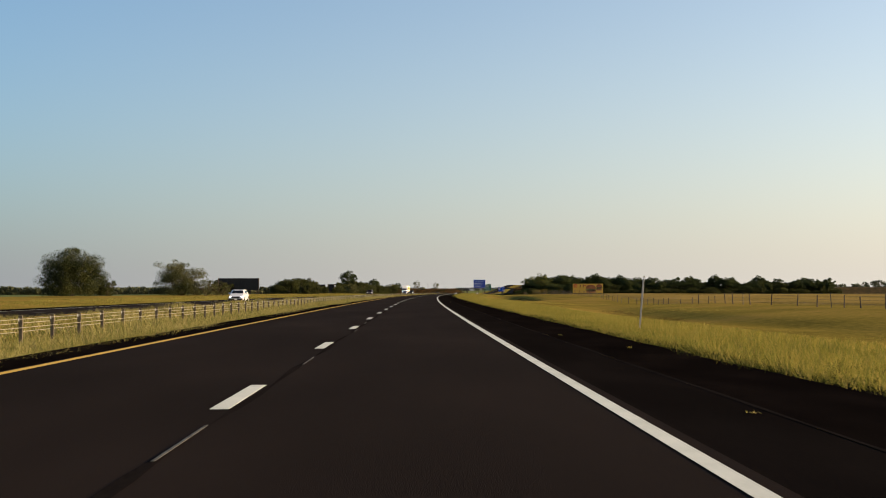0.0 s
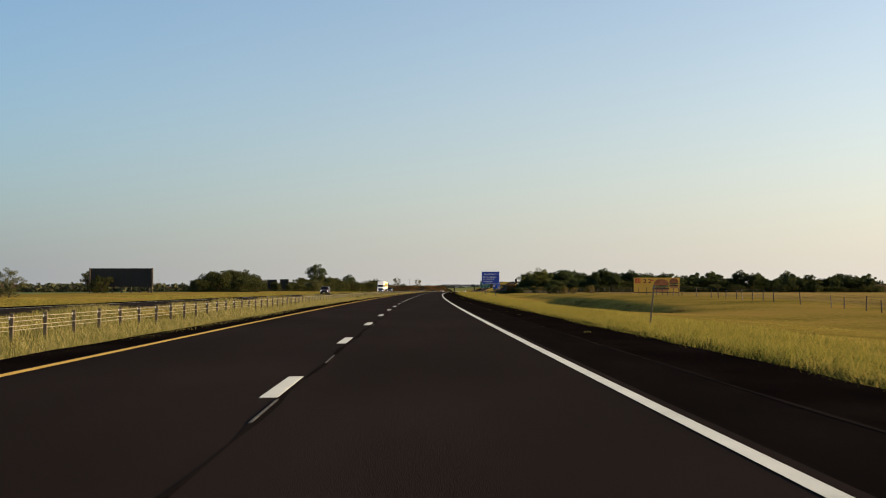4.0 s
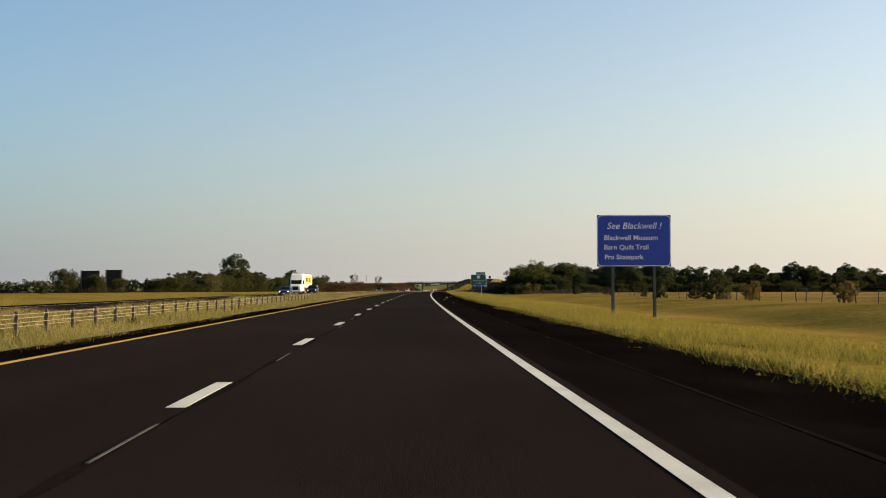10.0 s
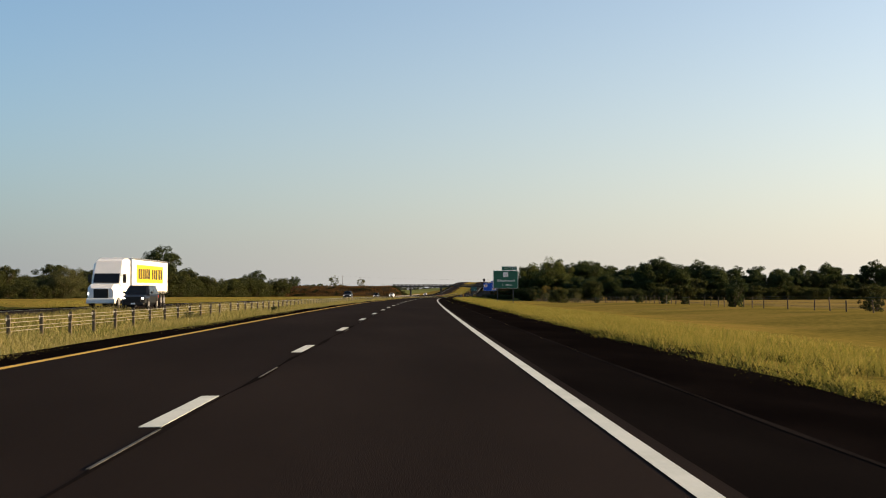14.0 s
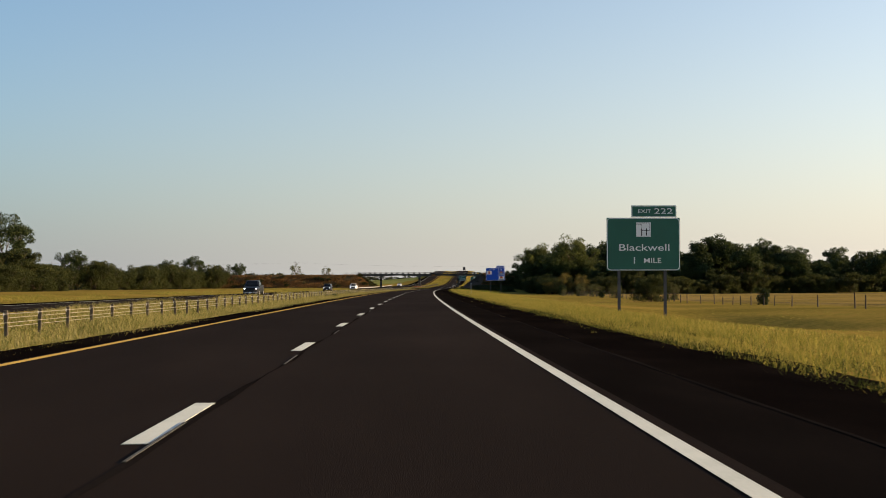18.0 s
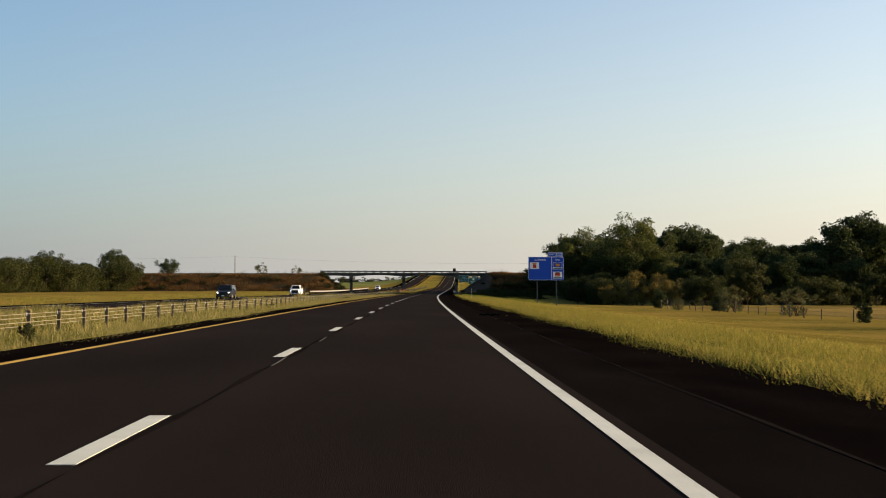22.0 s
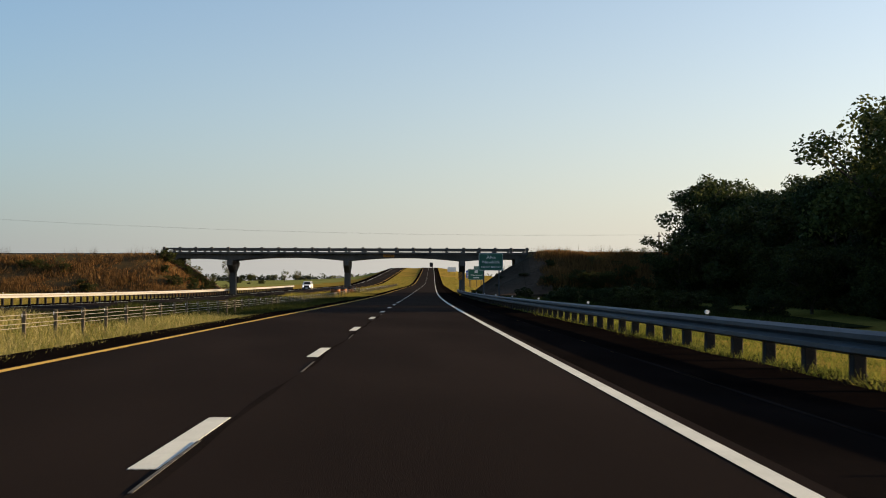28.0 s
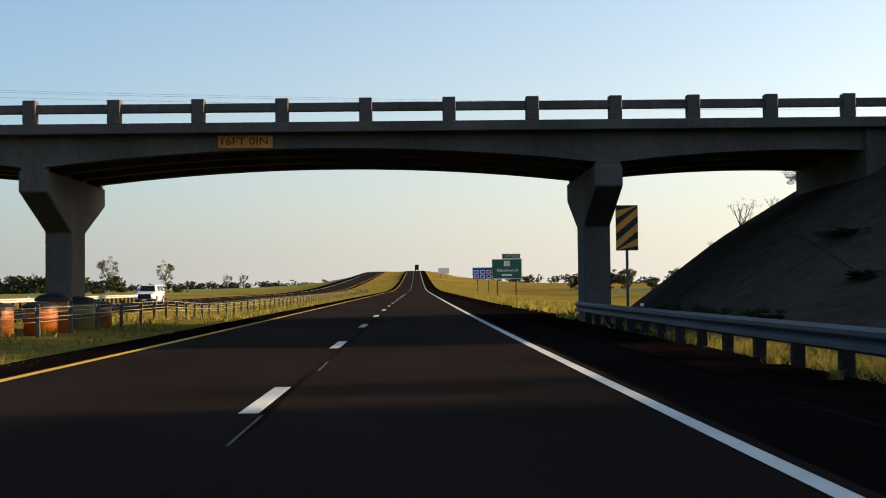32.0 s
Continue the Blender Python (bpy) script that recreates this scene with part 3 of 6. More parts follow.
# ---- the overpass ----
def overpass():
    t = thing("overpass_bridge", BRIDGE, "weathered grey concrete overpass with open parapet on hammerhead piers", "bridge")
    knots = (-HALF, -16.9, -8.45, 0.0, 8.45, 16.9, HALF)
    heights = (4.75, 4.56, 5.08, 4.56, 5.08, 4.56, 4.75)

    def soffit(x):
        i = max(0, min(5, int(np.searchsorted(knots, x) - 1)))
        f = (x - knots[i]) / (knots[i + 1] - knots[i])
        za, zb = heights[i], heights[i + 1]
        if i in (0, 5):
            zm = 4.98
            return (1 - f) ** 2 * za + 2 * f * (1 - f) * zm * 1.03 + f * f * zb
        return za + (zb - za) * (f * f if zb < za else 1 - (1 - f) ** 2)
    xs = np.linspace(-HALF + 0.1, HALF - 0.1, 91)
    bm = bmesh.new()
    box(bm, -HALF, HALF, 0.06, BW - 0.06, DECK - 0.28, DECK - 0.02)
    part("deck", bm, CONCRETE, t)
    for y in (0.45, 2.55, 4.65, BW - 0.87):
        bm = bmesh.new()
        prism(bm, [(float(x), soffit(float(x))) for x in xs] + [(float(x), DECK - 0.282) for x in xs[::-1]], "y", y, y + 0.42)
        part("girder", bm, CONCRETE, t)
    for y in (0.0, BW - 0.30):
        boxed("kerb", CONCRETE, t, (-HALF, HALF, y - 0.03, y + 0.33, DECK - 0.30, DECK), 0.02)
        boxed("rail", CONCRETE, t, (-HALF, HALF, y + 0.05, y + 0.27, DECK + 0.32, DECK + 0.57), 0.015)
        bm = bmesh.new()
        box(bm, -0.19, 0.19, -0.02, 0.32, -0.005, 0.70, 0.02)
        base = part("parapet_post", bm, CONCRETE, t)
        xp = [-17.08 + 2.44 * k for k in range(15)]
        xp = [-HALF + 0.2 + 2.30 * k for k in range(4)] + xp + [17.08 + 2.30 * k for k in range(1, 5)]
        base.matrix_basis = pose(xp[0], y, DECK)
        for x in xp[1:]:
            piece("parapet_post", base.data, t, pose(x, y, DECK))
    for px in (-16.9, 0.0, 16.9):
        bm = bmesh.new()
        prism(bm, [(0.35, 4.50), (BW - 0.35, 4.50), (BW - 0.35, 3.86), (4.60, 2.80), (4.60, -0.7), (3.00, -0.7), (3.00, 2.80), (0.35, 3.86)], "x", px - 0.42, px + 0.42)
        bmesh.ops.bevel(bm, geom=bm.edges[:], offset=0.04, segments=1, affect="EDGES")
        part("pier", bm, CONCRETE, t)
        for y in (0.45, 2.55, 4.65, BW - 0.87):
            boxed("bearing_block", CONCRETE, t, (px - 0.35, px + 0.35, y - 0.05, y + 0.47, 4.45, 4.60))
    for sd in (-1, 1):
        xs2 = sorted((sd * (HALF - 2.0), sd * (HALF + 0.8)))
        boxed("abutment", CONCRETE, t, (*xs2, 0.30, BW - 0.30, 3.6, DECK - 0.285), 0.03)
    plate = boxed("clearance_plate", MARKYELLOW, t, (5.40, 7.00, 0.385, 0.446, 5.10, 5.47), label="yellow clearance plate")
    lettering("16FT 0IN.", 0.30, BLACK, plate, 6.2, 0.383, 5.285, 1.45)
    return t


overpass()


# ---- signs and roadside furniture ----
def board(t, x0, x1, z0, z1, face, border, r, y=-0.06, name="panel"):
    """A sign panel with a white border line and rounded field."""
    w, h, cx, cz = x1 - x0, z1 - z0, (x0 + x1) / 2, (z0 + z1) / 2
    p = boxed(name, border, t, (x0, x1, y, y + 0.035, z0, z1), 0.006)
    bm = bmesh.new()
    prism(bm, [(cx + a, cz + b) for a, b in rounded(w - 0.03, h - 0.03, r)], "y", y - 0.005, y + 0.002)
    part("border", bm, SIGNWHITE, p, "thin white border")
    bm = bmesh.new()
    prism(bm, [(cx + a, cz + b) for a, b in rounded(w - 0.11, h - 0.11, r - 0.03)], "y", y - 0.010, y - 0.003)
    part("face", bm, face, p)
    return p


def i_post(t, x, z0, z1, y=0.0):
    bm = bmesh.new()
    for a in (-0.10, 0.085):
        box(bm, x - 0.075, x + 0.075, y + a + 0.09, y + a + 0.105, z0, z1)
    box(bm, x - 0.006, x + 0.006, y - 0.0, y + 0.18, z0, z1)
    return part("post", bm, POSTGREY, t)


def big_sign(s, u0, u1, z0, z1, label, face, border, posts, tab=None, r=0.22, name="road_sign"):
    um = (u0 + u1) / 2
    base = float(gz(s, um))
    t = thing(name, at(s, um), label, "road sign")
    w = u1 - u0
    p = board(t, -w / 2, w / 2, z0 - base, z1 - base, face, border, r)
    for f in posts:
        x = -w / 2 + f * w
        i_post(t, x, float(gz(s, um + x)) - base - 0.4, z1 - base - 0.05)
    for k in (0.2, 0.5, 0.8):
        boxed("back_rail", SIGNBACK, t, (-w / 2 + 0.05, w / 2 - 0.05, -0.022, -0.002, z0 - base + k * (z1 - z0), z0 - base + k * (z1 - z0) + 0.06))
    tb = None
    if tab:
        tb = board(t, -w / 2 + tab[0] * w, -w / 2 + tab[1] * w, z1 - base + 0.03, z1 - base + 0.03 + tab[2], face, border, 0.06, name="exit_tab")
    return t, p, tb, base


def green_exit(s, u0, u1, z0, z1, lines, group):
    t, p, tb, b = big_sign(s, u0, u1, z0, z1, "green highway exit sign with white border on two steel posts", GREEN, GREEN, (0.17, 0.80), (0.34, 0.955, 0.70), name="exit_sign")
    k = (u1 - u0) / 4.23
    w = u1 - u0
    h = z1 - z0
    zb = z0 - b
    tx, tz = -w / 2 + 0.647 * w, z1 - b + 0.38
    lettering("EXIT", 0.30, SIGNWHITE, tb, tx - 0.55 * k, -0.075, tz, 0.75 * k)
    lettering("222", 0.46, SIGNWHITE, tb, tx + 0.55 * k, -0.075, tz, 1.05 * k)
    sh = boxed("route_shield", SIGNWHITE, p, (0.01 - 0.42 * k, 0.01 + 0.42 * k, -0.085, -0.068, zb + 0.64 * h, zb + 0.91 * h), 0.004, "white state route shield")
    lettering("11", 0.62, BLACK, sh, 0.04, -0.088, zb + 0.72 * h, 0.34 * k)
    bm = bmesh.new()
    for x0, x1, za, zc in ((-0.38, 0.36, 0.895, 0.90), (-0.38, -0.36, 0.865, 0.90), (-0.38, -0.10, 0.865, 0.872), (-0.11, -0.10, 0.79, 0.87), (0.34, 0.36, 0.76, 0.90), (-0.11, 0.36, 0.755, 0.765)):
        box(bm, x0 * k, x1 * k, -0.09, -0.084, zb + za * h, zb + zc * h)
    part("state_outline", bm, BLACK, sh)
    lettering("Blackwell", 0.56, SIGNWHITE, p, 0.05 * k, -0.075, zb + 0.43 * h, 2.9 * k)
    if lines:
        lettering("1", 0.56, SIGNWHITE, p, -0.52 * k, -0.075, zb + 0.185 * h)
        lettering("MILE", 0.42, SIGNWHITE, p, 0.52 * k, -0.075, zb + 0.185 * h, 1.0 * k)
    else:
        bm = bmesh.new()
        box(bm, -0.7, 0.7, -0.08, -0.072, zb + 0.15 * h, zb + 0.23 * h)
        part("lettering", bm, SIGNWHITE, p)
    return t


# welcome sign
_t, _p, _, _b = big_sign(471.6, 12.18, 16.24, 2.85, 5.67, "dark blue tourist sign with white lettering on two posts", BLUE, BLUE, (0.215, 0.78), r=0.24, name="tourist_sign")
for txt, f, x, wd, size, sh in (("See Blackwell !", 0.785, 0.0, 3.0, 0.50, 0.25), ("Blackwell Museum", 0.555, -0.17, 2.92, 0.38, 0), ("Barn Quilt Trail", 0.37, -0.42, 2.42, 0.38, 0), ("Pro Skatepark", 0.18, -0.56, 2.12, 0.38, 0)):
    lettering(txt, size, SIGNWHITE, _p, x, -0.075, 2.85 - _b + f * 2.82, wd, sh, 0.0 if sh else 0.003)

green_exit(772.4, 13.28, 17.62, 2.50, 5.62, True, "exit")
green_exit(1385.0, 11.9, 16.0, 2.0, 4.70, False, "exit")


def logo_plate(p, x0, x1, z0, z1, base, shapes, name="logo_plate"):
    q = boxed(name, base, p, (x0, x1, -0.085, -0.068, z0, z1), 0.004)
    for m, a, b, c, d in shapes:
        boxed("logo_shape", m, q, (x0 + a * (x1 - x0), x0 + b * (x1 - x0), -0.092, -0.083, z0 + c * (z1 - z0), z0 + d * (z1 - z0)), 0.02)
    return q


def service_sign(s, u0, u1, z0, z1, near):
    t, p, tb, b = big_sign(s, u0, u1, z0, z1, "bright blue highway service sign with logo plates on two steel posts", BLUE2, BLUE2, (0.255, 0.80), (0.55, 0.985, 0.55) if near else None, name="service_sign")
    w, h, zb = u1 - u0, z1 - z0, z0 - b
    if near:
        bm = bmesh.new()
        box(bm, -w / 2 + 0.655 * w, -w / 2 + 0.668 * w, -0.078, -0.070, zb + 0.03, zb + h - 0.03)
        part("divider", bm, SIGNWHITE, p)
        lettering("LODGING", 0.32, SIGNWHITE, p, -w / 2 + 0.34 * w, -0.075, zb + 0.87 * h, 1.45)
        lettering("GAS", 0.32, SIGNWHITE, p, -w / 2 + 0.82 * w, -0.075, zb + 0.87 * h, 0.62)
        lettering("EXIT", 0.32, SIGNWHITE, tb, -w / 2 + 0.665 * w, -0.075, z1 - b + 0.305, 0.68)
        lettering("222", 0.44, SIGNWHITE, tb, -w / 2 + 0.86 * w, -0.075, z1 - b + 0.305, 0.92)
        logo_plate(p, -w / 2 + 0.04 * w, -w / 2 + 0.30 * w, zb + 0.48 * h, zb + 0.76 * h, SIGNWHITE, ((MARKYELLOW, 0.28, 0.72, 0.72, 0.92), (RED, 0.34, 0.70, 0.14, 0.68)))
        logo_plate(p, -w / 2 + 0.70 * w, -w / 2 + 0.955 * w, zb + 0.47 * h, zb + 0.77 * h, SIGNWHITE, ((BLUE, 0.03, 0.97, 0.26, 0.97), (MARKYELLOW, 0.28, 0.74, 0.42, 0.80), (GREEN, 0.05, 0.95, 0.04, 0.20)))
        logo_plate(p, -w / 2 + 0.70 * w, -w / 2 + 0.955 * w, zb + 0.07 * h, zb + 0.365 * h, SIGNWHITE, ((RED, 0.22, 0.78, 0.45, 0.80), (MARKYELLOW, 0.22, 0.78, 0.30, 0.42), (BLACK, 0.28, 0.72, 0.80, 0.92), (GREEN, 0.05, 0.95, 0.04, 0.20)))
    else:
        for i in range(3):
            for j in range(2):
                logo_plate(p, -w / 2 + (0.06 + 0.32 * i) * w, -w / 2 + (0.30 + 0.32 * i) * w, zb + (0.08 + 0.40 * j) * h, zb + (0.38 + 0.40 * j) * h, SIGNWHITE, (((RED, BLUE, BLACK)[(i + j) % 3], 0.15, 0.85, 0.2, 0.8),))


service_sign(1010.4, 15.48, 20.07, 2.23, 5.29, True)
service_sign(1504.0, 14.4, 19.0, 3.0, 5.7, False)

_t, _p, _, _b = big_sign(1209.3, 8.10, 10.88, 2.44, 4.39, "green destination sign with white lettering on two posts behind the guardrail", GREEN, GREEN, (0.21, 0.84), r=0.16, name="destination_sign")
for txt, f, wd, size in (("Alva", 0.77, 1.05, 0.46), ("Newkirk", 0.49, 2.0, 0.46), ("NEXT RIGHT", 0.20, 2.25, 0.32)):
    lettering(txt, size, SIGNWHITE, _p, 0.02, -0.075, 2.44 - _b + f * 1.95, wd)
_t, _p, _, _b = big_sign(1760.0, 11.0, 15.6, float(rz(1760)) + 1.2, float(rz(1760)) + 3.7, "pale distant road sign on the hillside", SIGNWHITE, SIGNWHITE, (0.2, 0.8), name="distant_sign")
_t, _p, _, _b = big_sign(1700.0, 23.0, 26.0, float(rz(1700)) + 2.6, float(rz(1700)) + 3.3, "narrow grey distant sign on one post", SIGNBACK, SIGNBACK, (0.5,), name="distant_sign")


def billboard(name, s, u0, u1, z0, z1, label, front, bare):
    um = (u0 + u1) / 2
    b = float(gz(s, um))
    w = u1 - u0
    t = thing(name, stand(s, um), label, "billboard")
    p = boxed("panel", front, t, (-w / 2, w / 2, -0.15, 0.05, z0 - b, z1 - b), 0.02)
    n = 7
    for i in range(n):
        x = -w / 2 + (i + 0.5) * w / n
        boxed("post", WOOD, t, (x - 0.12, x + 0.12, 0.06, 0.30, -0.6, z1 - b - 0.1))
    for k in (0.08, 0.5, 0.92):
        boxed("stringer", WOOD, t, (-w / 2, w / 2, 0.305, 0.38, z0 - b + k * (z1 - z0) - 0.06, z0 - b + k * (z1 - z0) + 0.06))
    if bare:
        for k in range(12):
            x = -w / 2 + (k + 0.5) * w / 12
            boxed("back_slat", BLACK, p, (x - w / 24 + 0.02, x + w / 24 - 0.02, -0.20, -0.152, z0 - b + 0.05, z1 - b - 0.05))
        for x in (-w / 2 + 0.2, w / 2 - 0.2):
            boxed("edge_post", WOOD, t, (x - 0.1, x + 0.1, -0.42, -0.202, -0.6, z1 - b + 0.05))
    return t, p, b, w


_t, _p, _b, _w = billboard("billboard", 459.7, 44.34, 54.32, 1.02, 4.14, "yellow fast-food billboard with burger picture standing in a pasture", BOARDYELLOW, False)
boxed("skirt", BLACK, _t, (-_w / 2 + 0.1, _w / 2 - 0.1, -0.05, 0.02, 0.42 - _b, 1.00 - _b))
boxed("nameplate", SIGNWHITE, _t, (-1.05, 1.5, -0.10, -0.055, 0.47 - _b, 0.87 - _b), 0.01)
logo = boxed("logo_square", RED, _p, (-_w / 2 + 0.25, -_w / 2 + 1.45, -0.165, -0.151, 2.92 - _b, 3.97 - _b))
for x in (-_w / 2 + 0.45, -_w / 2 + 0.80, -_w / 2 + 1.15):
    boxed("logo_bar", BOARDYELLOW, logo, (x - 0.02, x + 0.12, -0.172, -0.164, 3.09 - _b, 3.82 - _b))
lettering("2", 1.25, DARKRED_PRINT, _p, -_w / 2 + 2.45, -0.155, 3.37 - _b, 0.66, bold=0.03)
lettering("2", 1.25, DARKRED_PRINT, _p, -_w / 2 + 3.50, -0.155, 3.37 - _b, 0.66, bold=0.03)
boxed("small_print", RED, _p, (-_w / 2 + 3.8, -_w / 2 + 4.35, -0.16, -0.151, 3.42 - _b, 3.67 - _b))


def printed_burger(cx, cz, w, h):
    """A flat print of a burger: crown, salad with ragged edge, two dark layers and heel."""
    def layer(nm, mat, outline, y):
        bm = bmesh.new()
        prism(bm, [(cx + p * w, cz + q * h) for p, q in outline], "y", y, -0.151)
        part(nm, bm, mat, _p)
    arc = [math.pi * k / 16 for k in range(17)]
    layer("heel_print", BUN, [(0.42 * math.cos(a), -0.30 - 0.20 * math.sin(a) ** 0.6) for a in arc], -0.1545)
    layer("patty_print", PATTY, [(0.46 * math.cos(a) * (1 + 0.03 * math.sin(9 * a)), -0.22 + 0.10 * math.sin(a)) for a in [2 * math.pi * k / 24 for k in range(24)]], -0.157)
    layer("salad_print", LETTUCE, [(0.50 * math.cos(a), -0.05 + 0.085 * math.sin(a) * (1 + 0.35 * math.sin(7 * a))) for a in [2 * math.pi * k / 28 for k in range(28)]], -0.1595)
    layer("patty_print", PATTY, [(0.40 * math.cos(a), -0.035 + 0.05 * math.sin(a)) for a in [2 * math.pi * k / 20 for k in range(20)]], -0.162)
    layer("bun_print", CROWN, [(0.43 * math.cos(a), 0.02 + 0.47 * math.sin(a) ** 0.8) for a in arc], -0.1645)


CROWN = shader("glossy_bun_print", [(0.13, 0.040, 0.014), (0.22, 0.075, 0.024), (0.31, 0.130, 0.045)], 0.5, 3, 0.6, bump=0)
PATTY = shader("dark_patty_print", [(0.030, 0.014, 0.008), (0.065, 0.028, 0.014), (0.11, 0.050, 0.022)], 1.2, 8, 0.6, bump=0)
printed_burger(1.03, 2.42 - _b, 3.9, 2.86)
printed_burger(3.78, 2.93 - _b, 2.3, 2.2)
_t2, *_r = billboard("billboard", 450.8, -72.6, -59.0, 2.16, 6.08, "back of a dark wooden billboard beside a brushy tree", BLACK, True)
billboard("billboard", 652.1, -61.6, -58.3, 1.94, 5.49, "dark back of a narrow billboard behind bushes", BLACK, True)
billboard("billboard", 652.1, -66.5, -62.8, 1.94, 5.34, "dark back of a billboard half hidden by a bush", BLACK, True)


# ---- cable barrier in the median ----
def barrier_u(s):
    return np.interp(s, (1222, 1238, 1256, 1278), (-9.2, -8.1, -8.1, -9.2))


def barrier_run(s0, s1):
    t = thing("cable_barrier", pose(0, 0, 0), "four-cable steel median barrier on slim galvanised posts in dry grass", "barrier", "median cable barrier")
    bm = bmesh.new()
    box(bm, -0.05, 0.05, -0.035, 0.035, -0.35, 0.86, 0.008)
    box(bm, -0.056, 0.056, -0.040, 0.040, 0.60, 0.80)
    first = part("post", bm, DARKPOST, t)
    bm = bmesh.new()
    box(bm, -0.058, -0.030, -0.047, -0.0425, 0.70, 0.79)
    cap = part("reflector", bm, SIGNWHITE, t, "narrow white reflector strip")
    first.matrix_basis = cap.matrix_basis = at(s0, float(barrier_u(s0)))
    n = int((s1 - s0) / 3.05)
    for i in range(1, n):
        s = s0 + 3.05 * i
        m = at(s, float(barrier_u(s))) @ pose(0, 0, 0, random.uniform(-1.5, 1.5), random.uniform(-1.5, 1.5))
        piece("post", first.data, t, m)
        piece("reflector", cap.data, t, m)
    ss = np.append(np.arange(s0, s1 - 3, 6.1), s1)
    u = barrier_u(ss)
    for k, h in enumerate((0.40, 0.52, 0.64, 0.76)):
        x, y = xy(ss, u + (0.07 if k % 2 else -0.07))
        z = gz(ss, u) + h
        bm = bmesh.new()
        prev = None
        for i in range(len(ss)):
            ring = [bm.verts.new((x[i] + a, y[i], z[i] + c)) for a, c in ((-0.0085, 0), (0, 0.0085), (0.0085, 0), (0, -0.0085))]
            if prev:
                for j in range(4):
                    bm.faces.new((prev[j], prev[(j + 1) % 4], ring[(j + 1) % 4], ring[j]))
            prev = ring
        part("cable", bm, CABLE, t)
    return t


for a, b in ((14, 320), (320, 626), (626, 932), (932, 1238), (1238, 1500)):
    barrier_run(a, b)


# ---- guardrails ----
def guardrail(path, label, side=1, steel=STEEL):
    """W-beam on timber posts; path: rows of s and u."""
    ps, pu = zip(*path)
    t = thing("guardrail", pose(0, 0, 0), label, "guardrail", "roadside guardrails")
    prof = ((0.0, 0.43), (0.08, 0.47), (0.08, 0.53), (0.0, 0.585), (0.08, 0.64), (0.08, 0.70), (0.0, 0.745))
    s = ps[0]
    segs = np.arange(ps[0], ps[-1], 3.81)
    bm = bmesh.new()
    box(bm, -0.08, 0.08, -0.10, 0.10, -0.9, 0.68, 0.01)
    first = None
    for i, a in enumerate(segs):
        b = a + 3.84
        rows = []
        for q in (a, b):
            u = float(np.interp(q, ps, pu))
            x, y = xy(q, u)
            hx = float(heading(q))
            z = float(rz(q)) - 0.15
            rows.append([(float(x) - side * o * math.cos(hx) , float(y) + side * o * math.sin(hx), z + h) for o, h in prof])
        back = [[(p[0] + side * 0.012, p[1], p[2]) for p in r[::-1]] for r in rows]
        n = len(prof)
        vs = rows[0] + back[0] + rows[1] + back[1]
        fs = [(k, (k + 1) % (2 * n), 2 * n + (k + 1) % (2 * n), 2 * n + k) for k in range(2 * n)]
        me = bpy.data.meshes.new("rail_beam")
        me.from_pydata(vs, [], fs)
        put("rail_beam", me, steel, t)
        for q in (a + 0.3, a + 2.2):
            u = float(np.interp(q, ps, pu)) + side * 0.12
            m = road_at(q, u, -0.15)
            if first is None:
                first = part("post", bm, RAILPOST, t)
                first.matrix_basis = m
            else:
                piece("post", first.data, t, m)
    for a in segs[2::4]:
        u = float(np.interp(a, ps, pu))
        x, y = xy(a, u)
        bm = bmesh.new()
        rod(bm, (float(x), float(y) - 0.02, float(rz(a)) + 0.66), (float(x), float(y) + 0.02, float(rz(a)) + 0.66), 0.04, n=10)
        part("reflector", bm, SIGNWHITE, t, "round white reflector")
    return t


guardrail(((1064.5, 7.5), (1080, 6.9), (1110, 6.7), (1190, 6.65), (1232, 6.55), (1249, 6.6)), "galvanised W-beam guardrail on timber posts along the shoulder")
guardrail(((1146, -27.6), (1180, -27.0), (1300, -27.0), (1345, -28.0)), "sunlit W-beam guardrail beyond the oncoming carriageway", -1, SUNLIT_STEEL)


def chevron_marker(name, m, w, h, z0, label, lean=1, back=False):
    t = thing(name, m, label, "road marker")
    p = boxed("panel", BLACK, t, (-w / 2, w / 2, -0.03, -0.01, z0, z0 + h), 0.004)
    boxed("post", POSTGREY, t, (-0.03, 0.03, -0.008, 0.05, -0.5, z0 + h * 0.9))
    if back:
        return t
    n = 3
    st = h / n
    for k in range(-1, n):
        pts = []
        for px, dz in ((-w / 2 + 0.01, 0), (w / 2 - 0.01, lean * w * 0.8), (w / 2 - 0.01, lean * w * 0.8 + st * 0.5), (-w / 2 + 0.01, st * 0.5)):
            pts.append((px, min(z0 + h - 0.01, max(z0 + 0.01, z0 + 0.05 + k * st + dz))))
        if abs(pts[1][1] - pts[2][1]) < 0.01 and abs(pts[0][1] - pts[3][1]) < 0.01:
            continue
        bm = bmesh.new()
        prism(bm, pts, "y", -0.036, -0.028)
        part("stripe", bm, MARKYELLOW, p)
    return t


chevron_marker("object_marker", at(1243.3, 6.86), 0.56, 1.14, 2.08, "black and yellow striped hazard marker beside the bridge pier")
chevron_marker("object_marker", at(1064.2, 7.3), 0.34, 0.60, 0.42, "black and yellow striped marker on the guardrail end")
chevron_marker("object_marker", at(1258, -26.9), 0.60, 0.9, 1.7, "dark back of a hazard marker beside the far pier", back=True)


